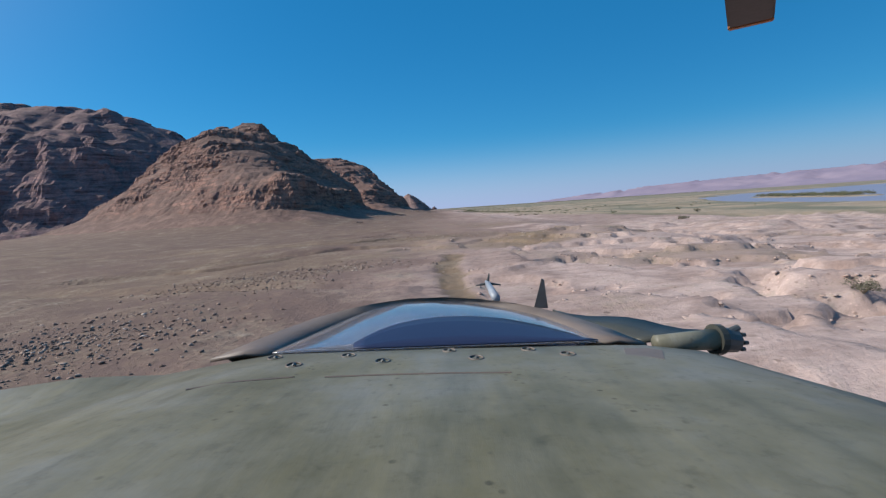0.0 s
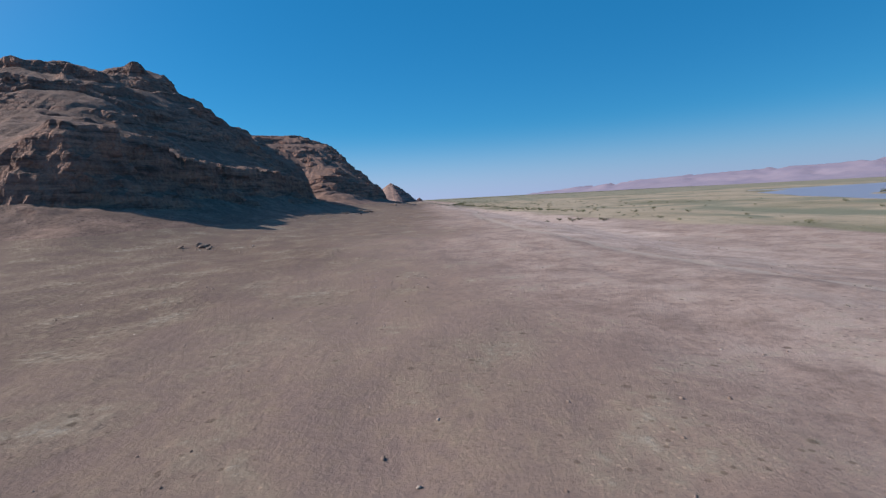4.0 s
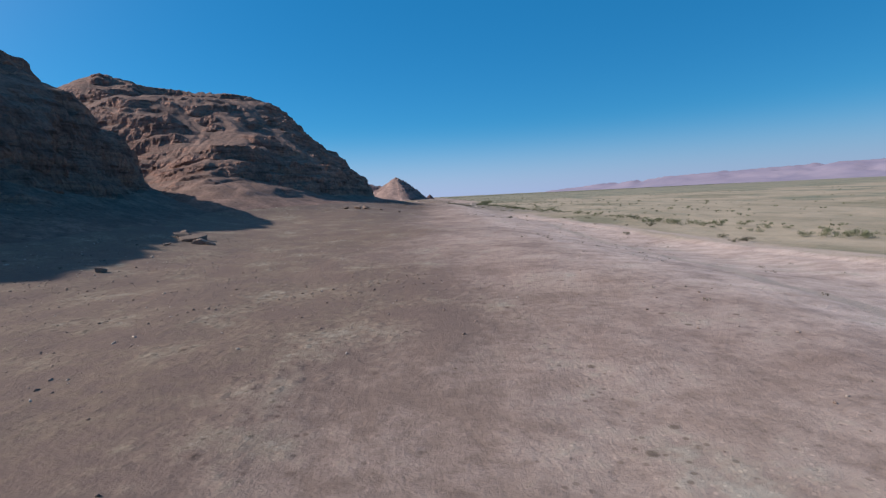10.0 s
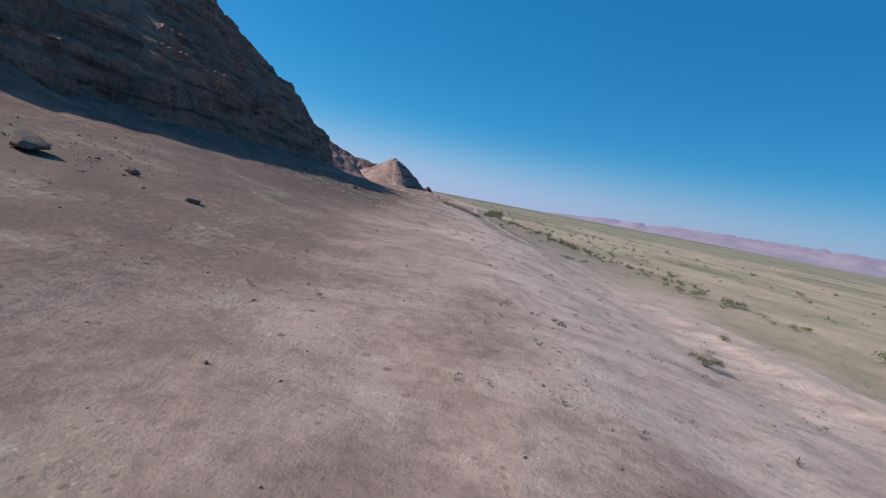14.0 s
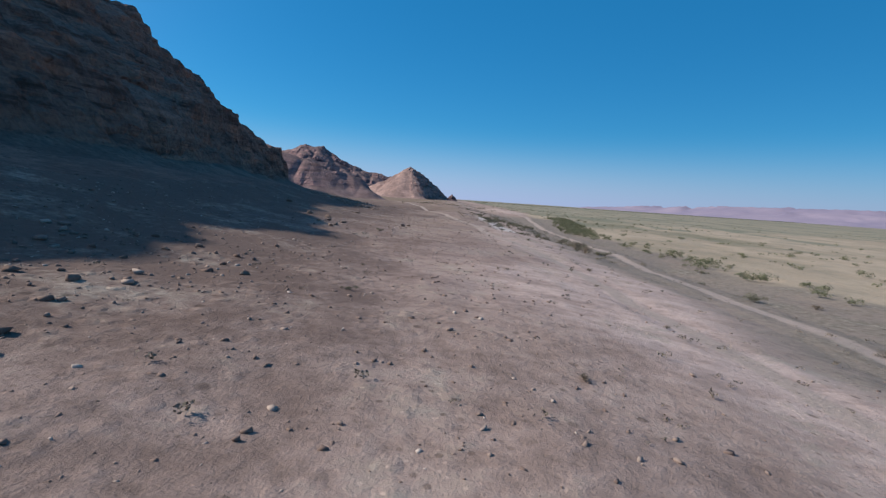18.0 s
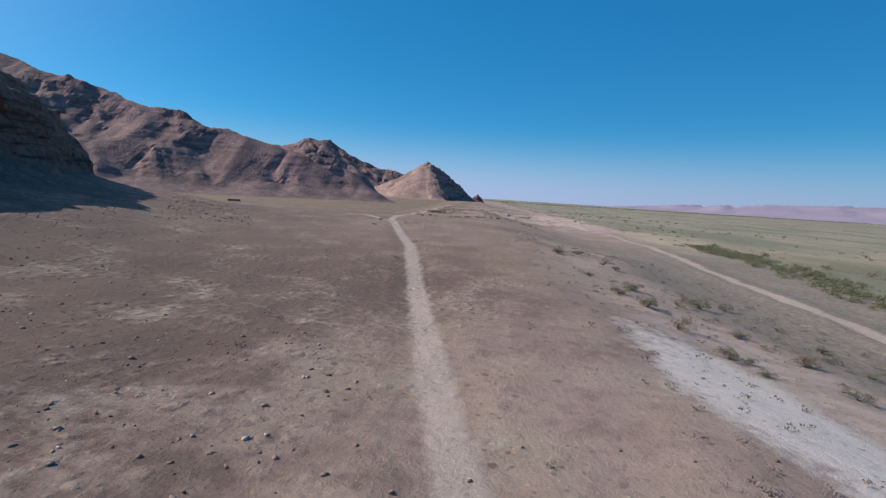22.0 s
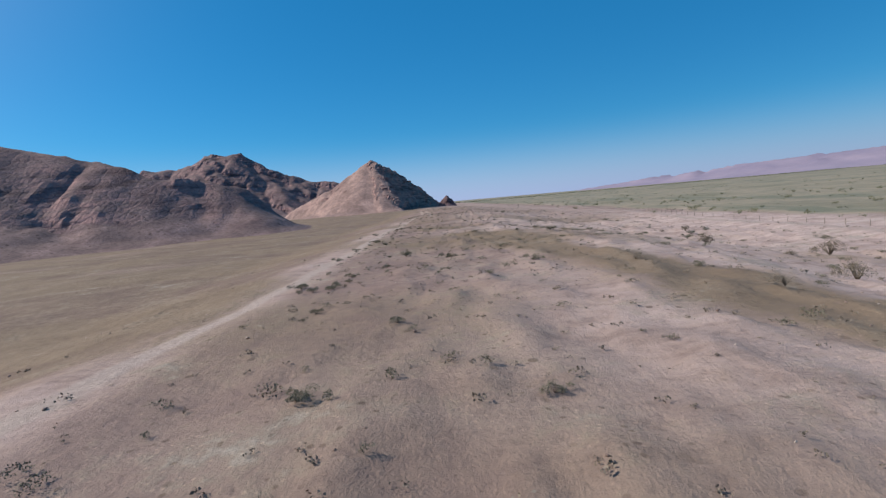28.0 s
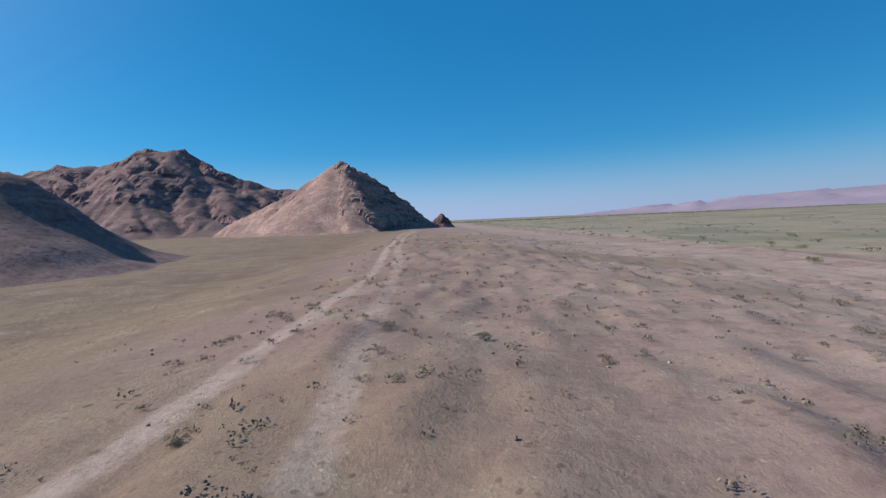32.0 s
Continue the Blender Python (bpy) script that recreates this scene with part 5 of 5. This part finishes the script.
def tube(p, q, r1, r2, segments=16):
    bm = bmesh.new()
    d = q - p
    m = Matrix.Translation((p + q) / 2) @ d.to_track_quat("Z", "Y").to_matrix().to_4x4()
    bmesh.ops.create_cone(bm, cap_ends=True, segments=segments, radius1=r1, radius2=r2, depth=d.length, matrix=m)
    return bm


cols = list(range(-60, 1641, 50))
front = [at(x, edge_y(x), 1.25) for x in cols]
rows = [[Vector((p.x, 1.27, p.z - 0.05)) for p in front], front]
for y in (1.1, 0.9, 0.7, 0.5, 0.35, 0.2, 0.0, -0.3):
    rows.append([Vector((p.x, y, p.z + 0.035 * math.sin(min(1, (1.25 - y) / 0.9) * 1.57) - 0.12 * max(0, abs(p.x) - 0.7))) for p in front])
roof = part("roof_skin", strip(rows), skin, heli, smooth=True)


def roof_at(px, py):
    """The place on the roof skin along one line of sight from the mount."""
    lo, hi = 0.2, 1.24
    for _ in range(30):
        d = (lo + hi) / 2
        p = at(px, py, d)
        e = at(784 + p.x / 1.25 * 798.7, edge_y(784 + p.x / 1.25 * 798.7), 1.25)
        z = e.z + 0.035 * math.sin(min(1, (1.25 - d) / 0.9) * 1.57) - 0.12 * max(0, abs(p.x) - 0.7)
        lo, hi = (d, hi) if p.z > z else (lo, d)
    return Vector((p.x, d, z))


def ring_bmesh(c, rx, ry, r, n1=22, n2=6):
    bm = bmesh.new()
    grid = [[bm.verts.new((c.x + math.cos(u) * (rx + r * math.cos(v)), c.y + math.sin(u) * (ry + r * math.cos(v)), c.z + r * math.sin(v)))
             for v in [j / n2 * 6.2832 for j in range(n2)]] for u in [k / n1 * 6.2832 for k in range(n1)]]
    for k in range(n1):
        for j in range(n2):
            bm.faces.new((grid[k][j], grid[(k + 1) % n1][j], grid[(k + 1) % n1][(j + 1) % n2], grid[k][(j + 1) % n2]))
    return bm


for px, py in [(487, 634), (520, 647), (617, 630), (677, 640), (795, 621), (843, 634), (935, 619), (1005, 627)]:
    c = roof_at(px, py) + Vector((0, 0, 0.001))
    ring = part("fastener", ring_bmesh(c, 0.017, 0.022, 0.0022), frame_paint if px != 677 else steel, roof, smooth=True)
    part("screw_head", tube(c - Vector((0, 0, 0.002)), c + Vector((0.003, 0, 0.003)), 0.006, 0.005, 10), steel, ring)
for line in ([(575, 668), (680, 664), (790, 661), (905, 660)], [(330, 690), (420, 676), (520, 668)]):
    seam = [roof_at(*p) for p in line]
    rows = [[Vector((p.x, p.y - 0.003, p.z + 0.001)), Vector((p.x, p.y, p.z + 0.0025)), Vector((p.x, p.y + 0.003, p.z + 0.001))] for p in seam]
    part("seam", strip(rows, 0.004), frame_paint, roof)


def along(line, count):
    """Evenly spaced places along a line of slopes, with the depth of the canopy's crest."""
    step_at = [0.0]
    for p, q in zip(line[:-1], line[1:]):
        step_at.append(step_at[-1] + math.dist(p, q))
    out = []
    for k in range(count):
        u = k / (count - 1)
        px, py = (float(np.interp(u * step_at[-1], step_at, [p[i] for p in line])) for i in (0, 1))
        out.append((px, py, 1.3 + 0.65 * math.sin(u * math.pi) ** 0.7))
    return out


def arched(outline, sink=0.0, turns=10):
    """A shallow arched shell from the roof's edge over a crest line and down ahead of it."""
    crest = [at(*p) - Vector((0, 0, sink)) for p in along(outline, 25)]
    foot = [at(outline[0][0] + k / 24 * (outline[-1][0] - outline[0][0]), outline[0][1] + k / 24 * (outline[-1][1] - outline[0][1]), 1.28) - Vector((0, 0, sink)) for k in range(25)]
    rows = []
    for k in range(turns + 1):
        a = k / turns
        rows.append([p.lerp(q, a) + Vector((0, 0, 0.10 * (q - p).length * a * (1 - a))) for p, q in zip(foot, crest)])
    for k in range(1, 5):
        rows.append([Vector((p.x, p.y + 0.1 * k, p.z - 0.02 * k * k)) for p in rows[turns]])
    return strip(rows, 0.006)


OUTER = [(372, 636), (420, 616), (480, 591), (560, 562), (640, 541), (720, 529), (790, 526), (860, 530), (930, 540), (1000, 556), (1070, 578), (1145, 608)]
PANE = [(482, 624), (530, 602), (590, 575), (650, 550), (705, 536), (760, 532), (830, 535), (900, 546), (960, 561), (1010, 579), (1058, 603)]
rows = [[at(*p) + Vector((0, 0, -0.004)) for p in along(PANE, 25)]]
outer = [at(*p) for p in along(OUTER, 25)]
rows.append([p.lerp(q, 0.5) + Vector((0, 0.02, 0.006)) for p, q in zip(rows[0], outer)])
rows.append(outer)
for k in range(1, 6):
    rows.append([Vector((p.x * (1 + 0.01 * k), p.y + 0.12 * k, p.z - 0.02 * k * k)) for p in outer])
canopy = part("canopy_frame", strip(rows, 0.01), frame_paint, heli, smooth=True)
part("canopy_glass", arched(PANE), glass, canopy, "curved clear canopy glass reflecting the sky", smooth=True)
# sheet added over the glass in the outline of its dark reflection
rows = []
foot = [at(482 + k / 24 * 576, 624 - k / 24 * 21, 1.28) for k in range(25)]
crest = [at(*p) for p in along(PANE, 25)]
reach = [float(np.interp(p.x / p.y * 798.7 + 784, [600, 660, 700, 760, 830, 900, 960, 1010, 1050], [0.0, 0.24, 0.33, 0.40, 0.45, 0.47, 0.42, 0.34, 0.05])) for p in crest]
for a in (0, 0.25, 0.5, 0.75, 1):
    rows.append([p.lerp(q, a * r) + Vector((0, 0, 0.10 * (q - p).length * a * r * (1 - a * r) + 0.004)) for p, q, r in zip(foot, crest, reach) if r > 0])
part("dark_reflection", strip(rows, 0.003), reflection_mat, canopy, "dark blue sheet on the lower glass, a painted dark reflection", smooth=True)
# lilac-grey sheet added below the glass to pale its upper band
part("pale_backing", arched([(484, 626), (535, 606), (595, 580), (655, 556), (710, 542), (765, 538), (830, 541), (900, 552), (960, 566), (1010, 583), (1056, 606)], 0.04), backing_paint, canopy, smooth=True)


def dome(cx, cy, cz, rx, ry, rz, keep, n1=32, n2=12):
    bm = bmesh.new()
    bmesh.ops.create_uvsphere(bm, u_segments=n1, v_segments=n2 * 2, radius=1, matrix=Matrix.Translation((cx, cy, cz)) @ Matrix.Diagonal((rx, ry, rz, 1)))
    bmesh.ops.delete(bm, geom=[v for v in bm.verts if v.co.z < keep], context="VERTS")
    return bm


# belly below the nose
bm = dome(0.0, 1.2, -0.72, 1.15, 1.75, 0.9, -9, 32, 10)
bmesh.ops.delete(bm, geom=[v for v in bm.verts if v.co.z > -0.70], context="VERTS")
part("belly", bm, skin, heli, smooth=True)


boom = part("air_data_boom", tube(at(878, 528, 2.7), at(862, 500, 3.3), 0.026, 0.019), boom_grey, heli, smooth=True)
c = at(863, 502, 3.25)
for v in (Vector((-0.085, 0, -0.015)), Vector((0.095, 0, -0.01)), Vector((0.01, 0, 0.075))):
    part("vane", tube(c, c + v, 0.012, 0.004, 8), steel, boom)
fin = bmesh.new()
ring = [fin.verts.new(at(px, py, 2.3)) for px, py in ((945, 546), (958, 494), (963, 496), (970, 546))]
fin.faces.new(ring)
geom = bmesh.ops.extrude_face_region(fin, geom=list(fin.faces))["geom"]
bmesh.ops.translate(fin, verts=[g for g in geom if isinstance(g, bmesh.types.BMVert)], vec=(0.01, 0.05, 0))
bmesh.ops.recalc_face_normals(fin, faces=fin.faces)
# brown puts shade into the colour of the pale fin
part("fin_plate", fin, frame_paint, heli)
rows = []
for k in range(9):
    u = k / 8
    a = at(978 + u * 262, 548 + u * 34 + 4 * math.sin(u * 9), 1.9 - 0.35 * u)
    c = at(1010 + u * 130, 560 + u * 42, 1.75 - 0.35 * u)
    rows.append([a, a * 0.55 + c * 0.45 - Vector((0, 0, 0.006)), c])
# pale cowl coloured dark, as under the rotor blade's shadow
part("side_cowl", strip(rows, 0.01), dark_shadow_paint, heli, smooth=True)
cyl = part("strut_housing", tube(at(1160, 607, 1.32), at(1280, 600, 1.36), 0.022, 0.034), skin, heli, smooth=True)
fitting = part("end_fitting", tube(at(1272, 601, 1.36), at(1300, 604, 1.37), 0.040, 0.034, 14), steel, cyl)
part("collar", tube(at(1262, 601, 1.357), at(1273, 601, 1.36), 0.046, 0.046, 18), dark_shadow_paint, cyl)
part("cable_gland", tube(at(1288, 590, 1.36), at(1306, 580, 1.37), 0.014, 0.010, 10), steel, fitting)
part("worn_patch", strip([[roof_at(1108, 628), roof_at(1150, 632), roof_at(1176, 636)], [roof_at(1104, 618) + Vector((0, 0, 0.002)), roof_at(1150, 618) + Vector((0, 0, 0.002)), roof_at(1172, 622) + Vector((0, 0, 0.002))]], 0.003), frame_paint, roof)
for k in range(6):
    a = k / 6 * 6.28
    c = at(1307, 604, 1.37) + Vector((0, math.cos(a) * 0.025, math.sin(a) * 0.025))
    part("bolt", tube(c, c + Vector((0.012, 0, 0)), 0.007, 0.006, 6), steel, cyl)
part("bracket", tube(at(1265, 640, 1.3), at(1325, 650, 1.3), 0.022, 0.006), steel, heli)
# rotor blade overhead
tip = at(1328, 40, 4.2)
bm = bmesh.new()
swing = Matrix.Translation((tip.x, tip.y, tip.z + 0.01)) @ Matrix.Rotation(-0.6, 4, "Z")
bmesh.ops.create_cube(bm, size=1, matrix=swing @ Matrix.Translation((0, -2.4, 0)) @ Matrix.Diagonal((0.36, 4.8, 0.05, 1)))
bmesh.ops.bevel(bm, geom=list(bm.edges), offset=0.018, segments=2, affect="EDGES")
blade = part("rotor_blade", bm, blade_paint, heli)
bm = bmesh.new()
bmesh.ops.create_cube(bm, size=1, matrix=swing @ Matrix.Translation((0, 0.03, 0)) @ Matrix.Diagonal((0.36, 0.06, 0.052, 1)))
bmesh.ops.bevel(bm, geom=list(bm.edges), offset=0.01, segments=2, affect="EDGES")
part("tip_cap", bm, yellow_paint, blade)
